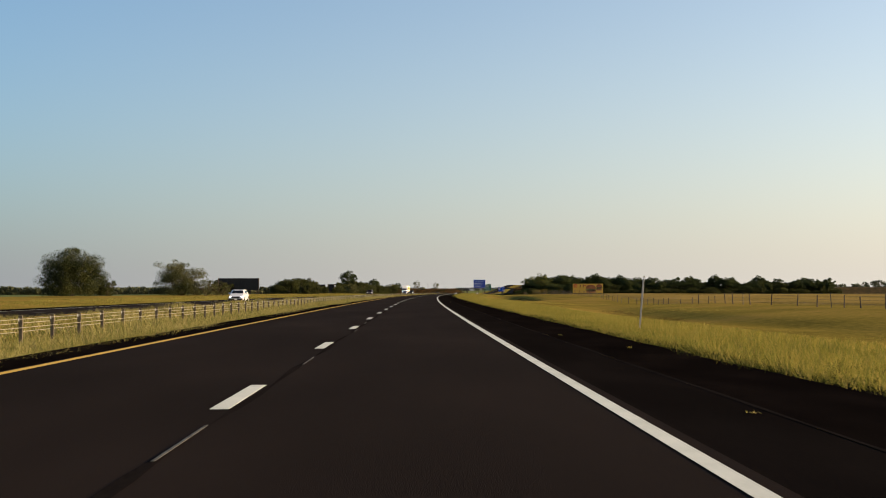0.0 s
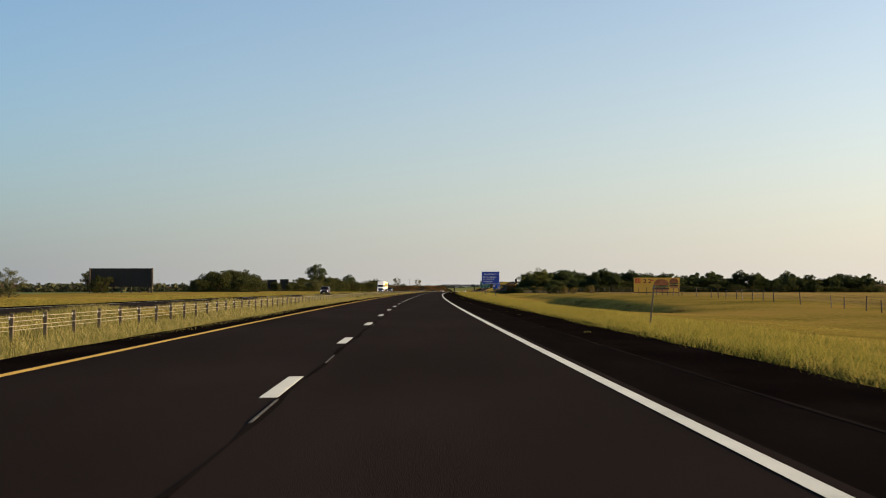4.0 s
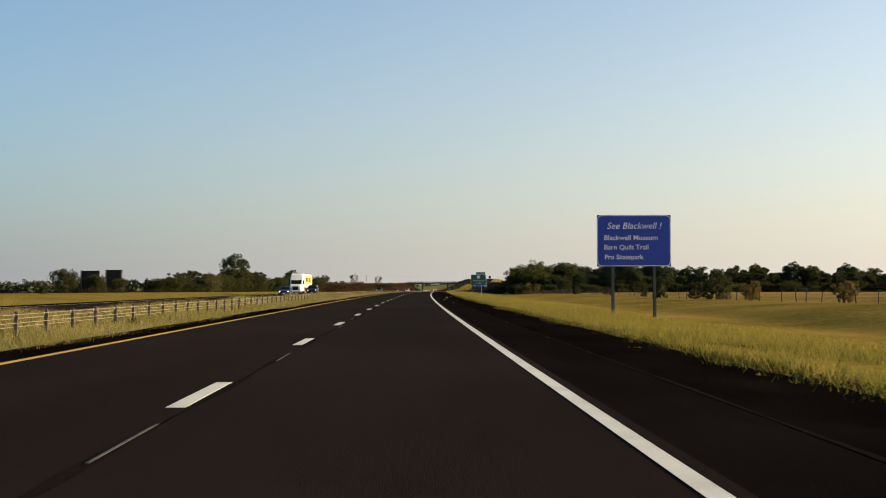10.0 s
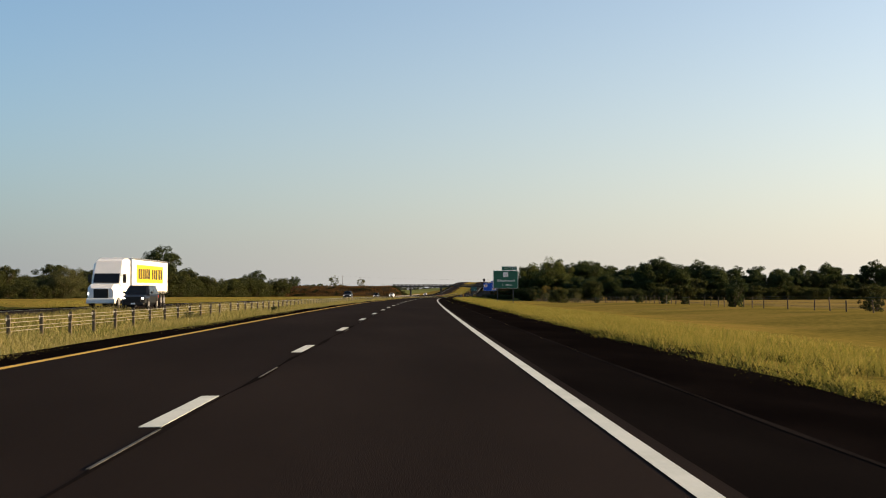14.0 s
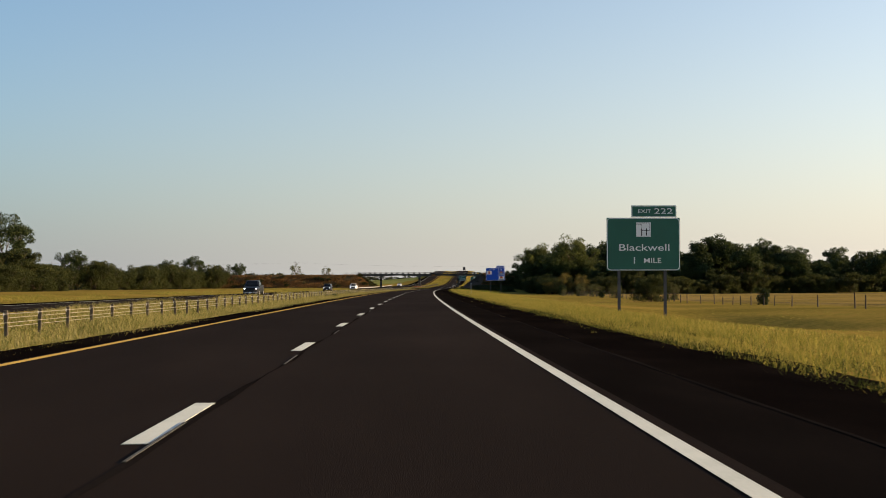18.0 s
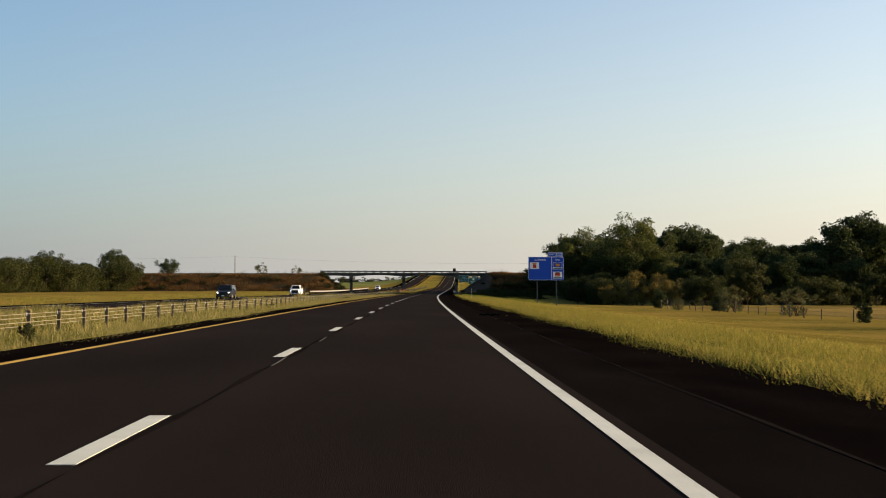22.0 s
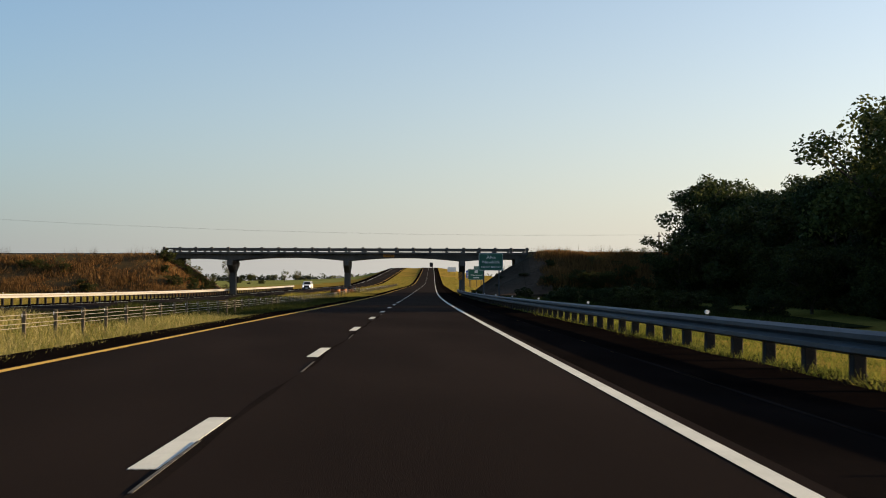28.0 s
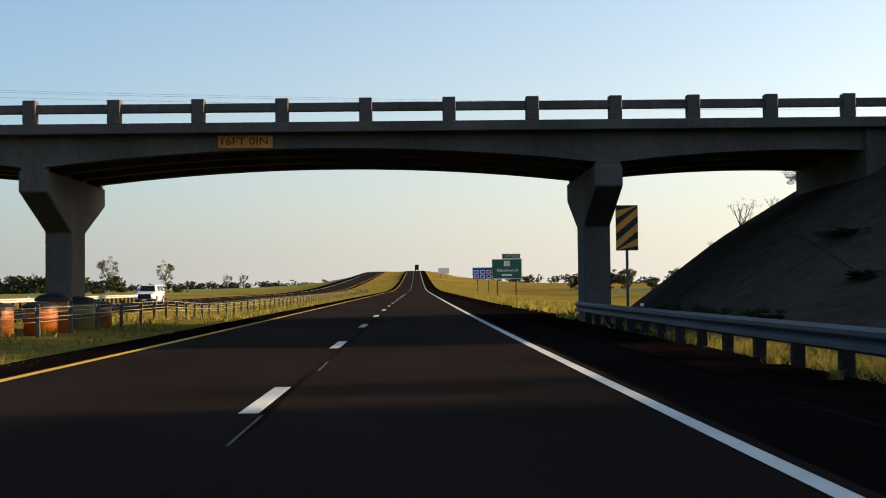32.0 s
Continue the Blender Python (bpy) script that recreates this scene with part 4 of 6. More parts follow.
# ---- slim posts along the verge ----
def delineator(s, u, h, lean, mat, label, cap):
    t = thing("delineator_post", at(s, u) @ pose(0, 0, 0, 0, lean, 0), label, "marker post", "verge marker posts")
    bm = bmesh.new()
    box(bm, -0.028, 0.028, -0.012, 0.012, -0.4, h, 0.004)
    part("post", bm, mat, t)
    boxed("reflector", cap, t, (-0.034, 0.034, -0.02, -0.013, h - 0.10, h - 0.02))


for s, u, h, lean in ((75.5, 8.75, 1.75, 5), (226.5, 9.7, 1.45, 6), (378.5, 9.8, 1.15, 3), (514, 7.85, 1.4, 3), (688, 8.75, 1.43, 1), (855, 8.25, 1.5, 0), (985.4, 7.32, 1.28, 0), (1330, 9.5, 1.5, 0)):
    if 100 < s < 500 or s == 688:
        delineator(s, u, h, lean, DARKPOST, "slim dark delineator post with a pale cap in the grass", SIGNBACK)
    else:
        delineator(s, u, h, lean, PALEPOST, "slim pale delineator post standing in the grass", SIGNWHITE)
delineator(540.5, 11.4, 0.66, 2, DARKPOST, "short stake with an orange flag plate in the grass", ORANGE)


# ---- sand barrels before the median pier ----
def barrel(s, u, mat, label, k):
    t = thing("crash_barrel", at(s, u) @ Matrix.Diagonal((1, 1, k, 1)), label, "crash barrel", "sand barrels at the median pier")
    bm = bmesh.new()
    prof = ((0.40, 0), (0.455, 0.05), (0.455, 0.5), (0.475, 0.52), (0.475, 0.56), (0.455, 0.58), (0.45, 0.86))
    for (r0, z0), (r1, z1) in zip(prof, prof[1:]):
        rod(bm, (0, 0, z0), (0, 0, z1), r0, r1, 16, False)
    bmesh.ops.remove_doubles(bm, verts=bm.verts[:], dist=0.001)
    part("drum", bm, mat, t, smooth=True)
    bm = bmesh.new()
    rod(bm, (0, 0, 0.84), (0, 0, 0.91), 0.53, 0.52, 16)
    rod(bm, (0, 0, 0.91), (0, 0, 0.99), 0.52, 0.38, 16, False)
    rod(bm, (0, 0, 0.99), (0, 0, 1.05), 0.38, 0.12, 16)
    part("lid", bm, BLACK, t, "sagging black lid")


for s, u, k, m in ((1244.8, -10.6, 0.90, ORANGE), (1245.9, -9.75, 0.92, ORANGE), (1246.9, -8.85, 0.90, ORANGE), (1246.2, -11.2, 0.95, ORANGE), (1249.2, -11.2, 1.0, DULLYELLOW), (1248.3, -8.9, 1.12, ORANGE), (1251.0, -8.85, 1.0, DULLYELLOW), (1253.6, -8.95, 0.85, ORANGE)):
    barrel(s, u, m, "orange plastic sand barrel with a sagging black lid" if m is ORANGE else "faded yellow sand barrel with a sagging black lid", k)


# ---- wire fence of the pasture ----
def wire_fence(s0, s1, u):
    t = thing("wire_fence", pose(0, 0, 0), "weathered timber post and wire fence along the pasture", "fence")
    bm = bmesh.new()
    rod(bm, (0, 0, -0.5), (0, 0, 1.12), 0.06, 0.05, 7)
    first = part("post", bm, WOOD, t)
    bm = bmesh.new()
    box(bm, -0.025, 0.025, -0.025, 0.025, -0.4, 1.2)
    slim = part("steel_post", bm, POSTGREY, t)
    first.matrix_basis = at(s0, u)
    slim.matrix_basis = at(s0 + 4, u)
    n = int((s1 - s0) / 4.2)
    for i in range(2, n):
        if (i * 7) % 11 in (2, 5):
            continue
        piece("steel_post" if i % 7 == 3 else "post", slim.data if i % 7 == 3 else first.data, t, at(s0 + 4.2 * i + random.uniform(-1.1, 1.1), u) @ pose(0, 0, random.uniform(-0.3, 0.1), random.uniform(-4, 4), random.uniform(-5, 5), random.uniform(0, 90)))
    ss = np.arange(s0, s1, 4.2)
    for h in (0.35, 0.65, 0.95, 1.15):
        x, y = xy(ss, u)
        z = gz(ss, u) + h
        co = np.stack([np.stack([x[:-1], y[:-1], z[:-1] - 0.006], -1), np.stack([x[1:], y[1:], z[1:] - 0.006], -1), np.stack([x[1:], y[1:], z[1:] + 0.006], -1), np.stack([x[:-1], y[:-1], z[:-1] + 0.006], -1)], 1)
        soup("wire", co, POSTGREY, t)


wire_fence(40, 1036, 35.75)


# ---- power poles along the crossing road ----
def power_pole(x, y, z0, z1):
    t = thing("power_pole", pose(x, y, z0), "grey timber power pole with one crossarm", "power pole", "poles along the crossing road")
    bm = bmesh.new()
    rod(bm, (0, 0, -1), (0, 0, z1 - z0), 0.16, 0.11, 8)
    part("pole", bm, WOOD, t, smooth=True)
    boxed("crossarm", WOOD, t, (-0.06, 0.06, -1.1, 1.1, z1 - z0 - 0.75, z1 - z0 - 0.60))
    for k in (-1.0, -0.45, 0.45, 1.0):
        bm = bmesh.new()
        rod(bm, (0, k, z1 - z0 - 0.6), (0, k, z1 - z0 - 0.42), 0.045, 0.03, 6)
        part("insulator", bm, SIGNBACK, t)


_poles = ((-193.8, 0.3, 10.8), (-86.8, 0.3, 10.9), (18.6, 0.3, 11.1), (124.9, 0.3, 9.5), (229.2, 0.3, 11.1))
for x, z0, z1 in _poles:
    power_pole(x, 1263.5, z0 - 0.5, z1)
_wires = thing("power_line", pose(0, 0, 0), "thin sagging power wires between timber poles", "power line")
for k in (-1.0, -0.45, 1.0):
    bm = bmesh.new()
    for (xa, _, za), (xb, _, zb) in zip(_poles, _poles[1:]):
        pr = None
        for f in np.linspace(0, 1, 9):
            p = Vector((xa + (xb - xa) * f, 1263.5 + k, za + (zb - za) * f - 0.42 - 4 * 0.9 * f * (1 - f)))
            if pr is not None:
                rod(bm, pr, p, 0.0045, n=4, caps=False)
            pr = p
    part("wire", bm, BLACK, _wires)


# ---- trees and bushes ----
def leaf_cloud(rng, centres, radii, per, size):
    """Small leaf faces scattered through round clumps, denser towards their skins."""
    cs = np.repeat(centres, per, 0)
    rr = np.repeat(radii, per)
    d = rng.normal(size=(len(cs), 3))
    d /= np.linalg.norm(d, axis=1)[:, None]
    r = rr * rng.uniform(0.25, 1.08, len(cs)) ** 0.6
    p = cs + d * r[:, None] * np.array((1, 1, 0.8))
    a = rng.normal(size=(len(cs), 3)) + d * 0.6
    a /= np.linalg.norm(a, axis=1)[:, None]
    b = np.cross(a, rng.normal(size=(len(cs), 3)))
    b /= np.linalg.norm(b, axis=1)[:, None]
    c = np.cross(a, b)
    sz = size * rng.uniform(0.55, 1.25, len(cs))[:, None]
    return np.stack([p - b * sz, p - c * sz * 0.55, p + b * sz, p + c * sz * 0.55], 1)


def tree(name, seed, height, spread, trunk_part, mat, label, clumps=46, per=60, size=0.34, openness=1.0, category="tree", stems=1, low=False):
    rng = np.random.default_rng(seed)
    per, size = int(per * 1.9), size * 0.70
    t = thing(name, pose(0, 0, 0), label, category)
    bm = bmesh.new()
    base_r = 0.018 * height + 0.03
    tips = []
    for st in range(stems):
        ang0 = rng.uniform(0, 6.28)
        off = Vector((math.cos(ang0), math.sin(ang0), 0)) * (0.35 * (stems > 1))
        fork = Vector((off.x * 1.5, off.y * 1.5, height * trunk_part)) + Vector(rng.normal(size=3).tolist()) * 0.02 * height
        fork.z = height * trunk_part
        rod(bm, off + Vector((0, 0, -0.4)), fork, base_r, base_r * 0.72, 8, False)
        n = 6 if stems == 1 else 3
        for i in range(n):
            a = ang0 + 2 * math.pi * i / n + rng.uniform(-0.4, 0.4)
            reach = spread * rng.uniform(0.25, 0.5)
            mid = fork + Vector((math.cos(a) * reach * 0.5, math.sin(a) * reach * 0.5, height * (1 - trunk_part) * rng.uniform(0.22, 0.4)))
            rod(bm, fork, mid, base_r * 0.55, base_r * 0.33, 6, False)
            for k in range(2):
                b = a + rng.uniform(-0.7, 0.7)
                end = mid + Vector((math.cos(b) * reach * 0.6, math.sin(b) * reach * 0.6, height * (1 - trunk_part) * rng.uniform(0.12, 0.42)))
                rod(bm, mid, end, base_r * 0.3, base_r * 0.1, 5, False)
                tips.append(end)
    part("trunk", bm, BARK, t, smooth=True)
    tips = np.array(tips)
    mid_z = height * (0.53 + 0.25 * max(0, trunk_part - 0.14))
    half = height - mid_z
    n_free = clumps - len(tips)
    free = []
    while len(free) < n_free:
        p = rng.uniform(-1, 1, 3)
        r = np.linalg.norm(p)
        wob = 0.78 + 0.3 * noise.noise(Vector((p * 1.7 + seed).tolist()))
        if low:
            if math.hypot(p[0], p[1]) < wob * (1.0 - 0.6 * max(0.0, p[2]) ** 2) * (1.12 if p[2] < 0.2 else 1.0):
                free.append((p[0] * spread * 0.46, p[1] * spread * 0.46, height * (0.47 + 0.42 * p[2])))
        elif 0.30 * openness < r < wob:
            free.append((p[0] * spread * 0.52, p[1] * spread * 0.52, mid_z + p[2] * half * 1.05))
    cen = np.concatenate([tips, np.array(free)])
    cen[:, 2] = np.minimum(cen[:, 2], height - 0.06 * height)
    rad = rng.uniform(0.085, 0.15, len(cen)) * (height * 0.55 + spread * 0.45) * 0.85 / openness
    soup("crown", leaf_cloud(rng, cen, rad, per, size), mat, t)
    return t


def place_tree(proto, s, u, k=1.0, turn=0.0, wide=1.0, sink=0.0, z=None, label="", group=""):
    c = copy_thing(proto, stand(s, u, z, turn, -sink) @ Matrix.Diagonal((k * wide, k * wide, k, 1)))
    if label:
        c["label"] = label
    if group:
        c["group"] = group
    return c


def place_xy(proto, x, y, z, k=1.0, turn=0.0, wide=1.0, group=""):
    c = copy_thing(proto, pose(x, y, z, 0, 0, turn) @ Matrix.Diagonal((k * wide, k * wide, k, 1)))
    if group:
        c["group"] = group
    return c


# prototypes, each used once where it stands
T_ROUND = tree("broadleaf_tree", 3, 10.8, 14.6, 0.06, LEAF2, "round olive-green broadleaf tree beside the highway", 210, 95, 0.22, 0.85, stems=2, low=True)
T_SPARSE = tree("sparse_tree", 8, 8.8, 12.0, 0.08, LEAF3, "thin grey-green spreading tree with many bare twigs", 210, 90, 0.15, 1.0, stems=3, low=True)
T_TALL = tree("cottonwood_tree", 12, 17, 11.5, 0.20, LEAF, "tall dark green cottonwood in a dense wood", 78, 115, 0.34)
T_TALL2 = tree("cottonwood_tree", 21, 15, 12.0, 0.16, LEAF, "broad dark green cottonwood in a dense wood", 80, 115, 0.34)
T_OPEN = tree("open_crowned_tree", 33, 18.5, 14.0, 0.24, LEAF, "tall open-crowned tree with gaps in its foliage", 92, 85, 0.33, 1.12)
T_FEATHER = tree("feathery_tree", 36, 18, 11.5, 0.30, LEAF3, "slender open tree with feathery upright foliage", 58, 46, 0.28, 1.55)
T_MID = tree("woodland_tree", 44, 10, 8.0, 0.14, LEAF2, "medium olive-green tree at the edge of the wood", 60, 90, 0.26)
U_DARK = tree("undergrowth_tree", 47, 7.5, 9.5, 0.05, LEAF2, "low spreading olive-green thicket tree", 96, 72, 0.22, 0.8, stems=3, low=True)
B_ROUND = tree("bush", 51, 3.0, 3.2, 0.03, LEAF2, "rounded olive-green bush in the grass", 66, 60, 0.11, category="bush", stems=3, low=True)
B_DARK = tree("juniper_bush", 57, 3.2, 2.1, 0.05, LEAF, "dark narrow juniper bush by the wire fence", 66, 66, 0.10, category="bush", stems=2, low=True)
B_TWIG = tree("brush", 63, 3.4, 3.4, 0.06, LEAF3, "pale twiggy brush by the fence", 60, 44, 0.09, 1.1, category="bush", stems=3, low=True)
B_BARE = tree("bare_shrub", 71, 2.4, 2.2, 0.03, LEAF3, "nearly leafless twiggy shrub on the slope", 30, 7, 0.06, category="bush", stems=3)
T_ROUND.matrix_basis = stand(299, -73.5)
T_SPARSE.matrix_basis = stand(328.5, -57.5)
T_TALL.matrix_basis = stand(1172, 46)
T_TALL2.matrix_basis = stand(1212, 45)
T_OPEN.matrix_basis = stand(994.5, -98.8) @ Matrix.Scale(1.06, 4)
T_FEATHER.matrix_basis = stand(1850, -190) @ Matrix.Scale(0.6, 4)
U_DARK.matrix_basis = stand(1140, 60)
T_MID.matrix_basis = stand(1084, 60)
B_ROUND.matrix_basis = stand(543.4, 34.2)
B_DARK.matrix_basis = stand(685.3, 34.6)
B_BARE.matrix_basis = BRIDGE @ pose(HALF - 3.2, BW / 2 + 5.6, 3.0) @ Matrix.Scale(0.5, 4)
B_TWIG.matrix_basis = stand(988.4, 35.8)

R = random.Random(5)
# left side, south to north
place_tree(B_ROUND, 303, -68, 1.3, 40)
place_tree(B_ROUND, 322, -55.5, 1.0, 90)
place_tree(B_TWIG, 334, -55, 0.9, 10)
place_tree(B_TWIG, 325, -51, 1.25, 60, 1.2)
place_tree(B_TWIG, 330, -48.5, 1.1, 130, 1.3)
place_tree(T_MID, 454, -72.5, 0.55, 20, 1.2)
place_tree(B_ROUND, 449, -70, 1.4, 10)
for s, u, k in ((540, -62, 0.72), (549, -59, 0.78), (556, -62, 0.75), (563, -58, 0.66), (572, -63, 0.7), (536, -55, 0.45), (584, -64, 0.5)):
    place_tree(U_DARK, s, u, k * 1.25, R.uniform(0, 360), 1.1, group="hedgerow on the far side")
for s, u, k in ((536, -66, 0.55), (543, -68, 0.6), (553, -66, 0.8), (530, -54, 0.6), (537, -51.5, 0.5), (566, -66, 0.8), (546, -55, 0.7)):
    place_tree(U_DARK, s, u, k, R.uniform(0, 360), 1.15, group="hedgerow on the far side")
for s, u, k in ((646, -67.5, 0.55), (648.5, -62.3, 0.42), (645, -57.2, 0.34), (607, -59.8, 0.16), (668, -70, 0.4), (690, -72, 0.3)):
    place_tree(U_DARK, s, u, k * 1.3, R.uniform(0, 360), 0.85, group="bushes round the narrow billboards")
for i, s in enumerate(range(750, 1040, 6)):
    u = float(np.interp(s, (750, 800, 850, 910, 960, 1000, 1040), (-67, -69, -70, -72, -79, -87, -100))) - 3 - (5.5 if i % 2 else 0)
    k = (0.62 + 0.22 * (0.5 + 0.5 * math.sin(s * 0.09 + 2.4))) * R.uniform(0.85, 1.1)
    place_tree(R.choice((U_DARK, U_DARK, T_MID, U_DARK)), s + R.uniform(-2, 2), u, k * (0.72 if s < 775 else 1.0 if s < 850 else 1.2), R.uniform(0, 360), 1.1, group="hedgerow on the far side")
    if i % 2:
        place_tree(B_ROUND, s + R.uniform(-2, 2), u + 8.5 + R.uniform(-1, 1), R.uniform(0.7, 1.3), R.uniform(0, 360), 1.3, group="hedgerow on the far side")
place_tree(T_SPARSE, 786, -67, 0.74, 140)
for s, u, k in ((1052, -106, 0.85), (1066, -110, 0.8), (1085, -112, 0.75), (1140, -128, 0.9), (1150, -121, 0.8)):
    place_tree(T_MID, s, u, k, R.uniform(0, 360), 1.2, group="hedgerow on the far side")
place_tree(T_OPEN, 1110, -118, 0.72, 80)
place_tree(T_TALL2, 1130, -116, 0.68, 30)
for s, u, k, p in ((1160, -112, 0.8, T_MID), (1180, -114, 0.75, T_MID), (1197, -107, 0.63, T_OPEN), (1205, -112, 0.85, T_MID), (1222, -108, 0.6, T_MID), (1347, -108, 0.66, T_OPEN), (1371, -136, 0.9, T_OPEN), (1366, -146, 0.75, T_TALL2), (1352, -141, 0.7, T_TALL2), (1640, -116, 0.85, T_FEATHER), (1420, -150, 0.7, T_MID), (1390, -124, 0.55, T_MID)):
    place_tree(p, s, u, k, R.uniform(0, 360))
for i in range(20):
    place_tree(U_DARK, 1118 + i * 6.5 + R.uniform(-3, 3), -110 + i * 0.85 - 8 * math.sin(i * 0.5) ** 2 - R.uniform(0, 4), R.uniform(1.0, 1.55), R.uniform(0, 360), 1.0, group="thicket before the west bank")
# behind the overpass
for s, u, k, p in ((1818, -118, 1.40, T_FEATHER), (1822, -147, 1.66, T_FEATHER), (1700, -65.3, 0.58, T_FEATHER), (1703, -72, 0.60, T_FEATHER), (1780, -135, 0.55, T_MID), (1800, -165, 0.6, T_MID), (1840, -180, 0.65, T_MID), (1830, -108, 0.5, T_MID), (2050, -120, 0.5, T_MID)):
    place_tree(p, s, u, k, R.uniform(0, 360))
for i in range(26):
    place_tree(T_MID, 1540 + R.uniform(-20, 20), 40 + i * 5.5 + R.uniform(-2, 2), R.uniform(0.35, 0.62), R.uniform(0, 360), 1.2, group="bushes beyond the overpass")
for i in range(24):
    place_tree(R.choice((U_DARK, T_MID, B_ROUND)), 1560 + i * 11 + R.uniform(-30, 30), -58 - i * 5.5 + R.uniform(-8, 8), R.uniform(0.16, 0.38), R.uniform(0, 360), 1.5, group="bushes beyond the overpass")
# the wood on the right: a front that runs away from the highway, dense behind
for row in range(4):
    for i in range(30):
        u = 31 + row * 3.2 + i * 9.5 + R.uniform(-3, 3)
        s = 1080 + row * 13 + (u - 31) * 0.36 + R.uniform(-5, 5)
        p = R.choice((T_TALL, T_TALL2, T_TALL2, T_MID))
        k = R.uniform(0.66, 1.12) if p is not T_MID else R.uniform(0.95, 1.35)
        if u > 300 or (s > 1212 and u < 90) or (u < 52 and s < 1132):
            continue
        if u < 66 and s < 1142:
            k *= 0.68
        elif u < 95 and s < 1148:
            k *= 0.84
        elif u > 102 and s < 1128:
            k *= 0.85
        place_tree(p, s, u, k, R.uniform(0, 360), R.uniform(0.95, 1.15), group="wood east of the highway")
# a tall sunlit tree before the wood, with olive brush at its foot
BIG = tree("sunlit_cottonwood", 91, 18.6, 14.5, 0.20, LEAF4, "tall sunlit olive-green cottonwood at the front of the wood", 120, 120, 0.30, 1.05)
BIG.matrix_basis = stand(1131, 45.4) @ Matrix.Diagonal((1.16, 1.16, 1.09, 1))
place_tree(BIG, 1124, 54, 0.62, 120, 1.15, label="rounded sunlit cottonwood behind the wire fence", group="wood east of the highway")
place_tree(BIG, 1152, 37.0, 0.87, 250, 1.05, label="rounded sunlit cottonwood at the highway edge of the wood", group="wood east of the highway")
BRUSH = tree("golden_brush", 98, 5.6, 7.4, 0.05, GOLDLEAF, "spreading golden-olive brush at the foot of the wood", 84, 70, 0.16, category="bush", stems=4, low=True)
BRUSH.matrix_basis = stand(1093, 42) @ Matrix.Diagonal((1.15, 1.15, 1.35, 1))
for s, u, k in ((1089, 47.0, 0.75), (1097, 37.0, 0.6), (1099, 48.5, 0.9)):
    place_tree(BRUSH, s, u, k, R.uniform(0, 360), 1.05, group="brush at the foot of the wood")
place_tree(T_TALL2, 1112, 87.5, 1.26, 75, 1.1, group="wood east of the highway")
place_tree(T_TALL, 1114, 93.5, 1.16, 20, 1.15, group="wood east of the highway")
# its edge along the highway; the last five added behind to shade the road
for s, u, k, p in ((1112, 37, 0.75, T_MID), (1119, 35, 0.65, T_MID), (1134, 39, 0.62, T_TALL), (1150, 38, 0.78, T_TALL2), (1166, 40, 0.78, T_TALL), (1180, 40, 0.82, T_TALL), (1196, 40, 0.88, T_TALL2), (1207, 38, 0.74, T_TALL), (1214, 37.6, 1.0, T_TALL2), (1203, 46, 0.85, T_TALL2), (1210, 47, 0.78, T_TALL), (1215, 52, 0.85, T_TALL2), (1206, 56, 1.0, T_TALL), (1212, 61, 1.0, T_TALL2)):
    place_tree(p, s, u, k, R.uniform(0, 360), 1.08, group="wood east of the highway")
for i in range(66):
    u = 52 + i * 3.9 + R.uniform(-2, 2)
    place_tree(U_DARK, 1072 + (u - 31) * 0.36 + R.uniform(-2, 8), u, R.uniform(0.5, 1.05), R.uniform(0, 360), 1.15, group="undergrowth of the wood")
for i in range(28):
    place_tree(U_DARK, 1103 + i * 4.6 + R.uniform(-2, 2), 34.5 + R.uniform(0, 4), R.uniform(0.5, 0.85), R.uniform(0, 360), 1.2, group="undergrowth of the wood")
# shrubs at its foot
for i in range(29):
    s = 1100 + i * 4.4 + R.uniform(-2, 2)
    u = 27 + R.uniform(0, 5) + (3.5 if s > 1095 else 0)
    place_tree(R.choice((B_ROUND, B_ROUND, B_TWIG, T_MID)), s, u, R.uniform(0.55, 1.1) * (1.0 if i % 4 else 1.5) * 0.8, R.uniform(0, 360), 1.2, group="shrubs at the edge of the wood")
for i in range(34):
    u = 53 + i * 6.5 + R.uniform(-3, 3)
    place_tree(R.choice((B_ROUND, T_MID, B_TWIG)), 1068 + (u - 31) * 0.36 + R.uniform(-4, 4), u, R.uniform(0.55, 0.8), R.uniform(0, 360), 1.25, group="shrubs at the edge of the wood")
# bushes along the fence
for s, u, k, p in ((546, 36, 0.75, B_TWIG), (578.3, 34.6, 1.15, B_DARK), (560, 35.5, 0.5, B_ROUND), (600, 36, 0.35, B_ROUND), (650, 37, 0.6, B_ROUND), (720, 36, 0.4, B_ROUND), (735, 36, 0.85, B_DARK), (760, 36, 0.9, B_DARK), (830, 37, 0.7, B_DARK), (868, 31.8, 0.55, U_DARK), (883, 37.5, 0.85, B_TWIG), (905, 36, 0.55, B_TWIG), (922, 35, 0.8, B_TWIG), (940, 34.5, 0.6, B_DARK), (964, 36, 0.9, B_TWIG), (996, 36.2, 0.95, B_DARK), (1029, 34.8, 1.0, B_DARK), (1005, 33, 0.5, B_TWIG), (501, 35, 0.26, BRUSH), (530, 35, 0.30, BRUSH), (464, 35.2, 0.28, BRUSH)):
    place_tree(p, s, u, k, R.uniform(0, 360), group="bushes along the fence")
# bushes on the banks
def place_bank(proto, side, d, p, k, wide=1.2, z=None):
    zz = float(bank_z(d, p, side)) - 0.12 if z is None else z
    c = copy_thing(proto, BRIDGE @ pose(side * (HALF + d), BW / 2 + p, zz, 0, 0, R.uniform(0, 360)) @ Matrix.Diagonal((k * wide, k * wide, k, 1)))
    c["group"] = "bushes on the bank"


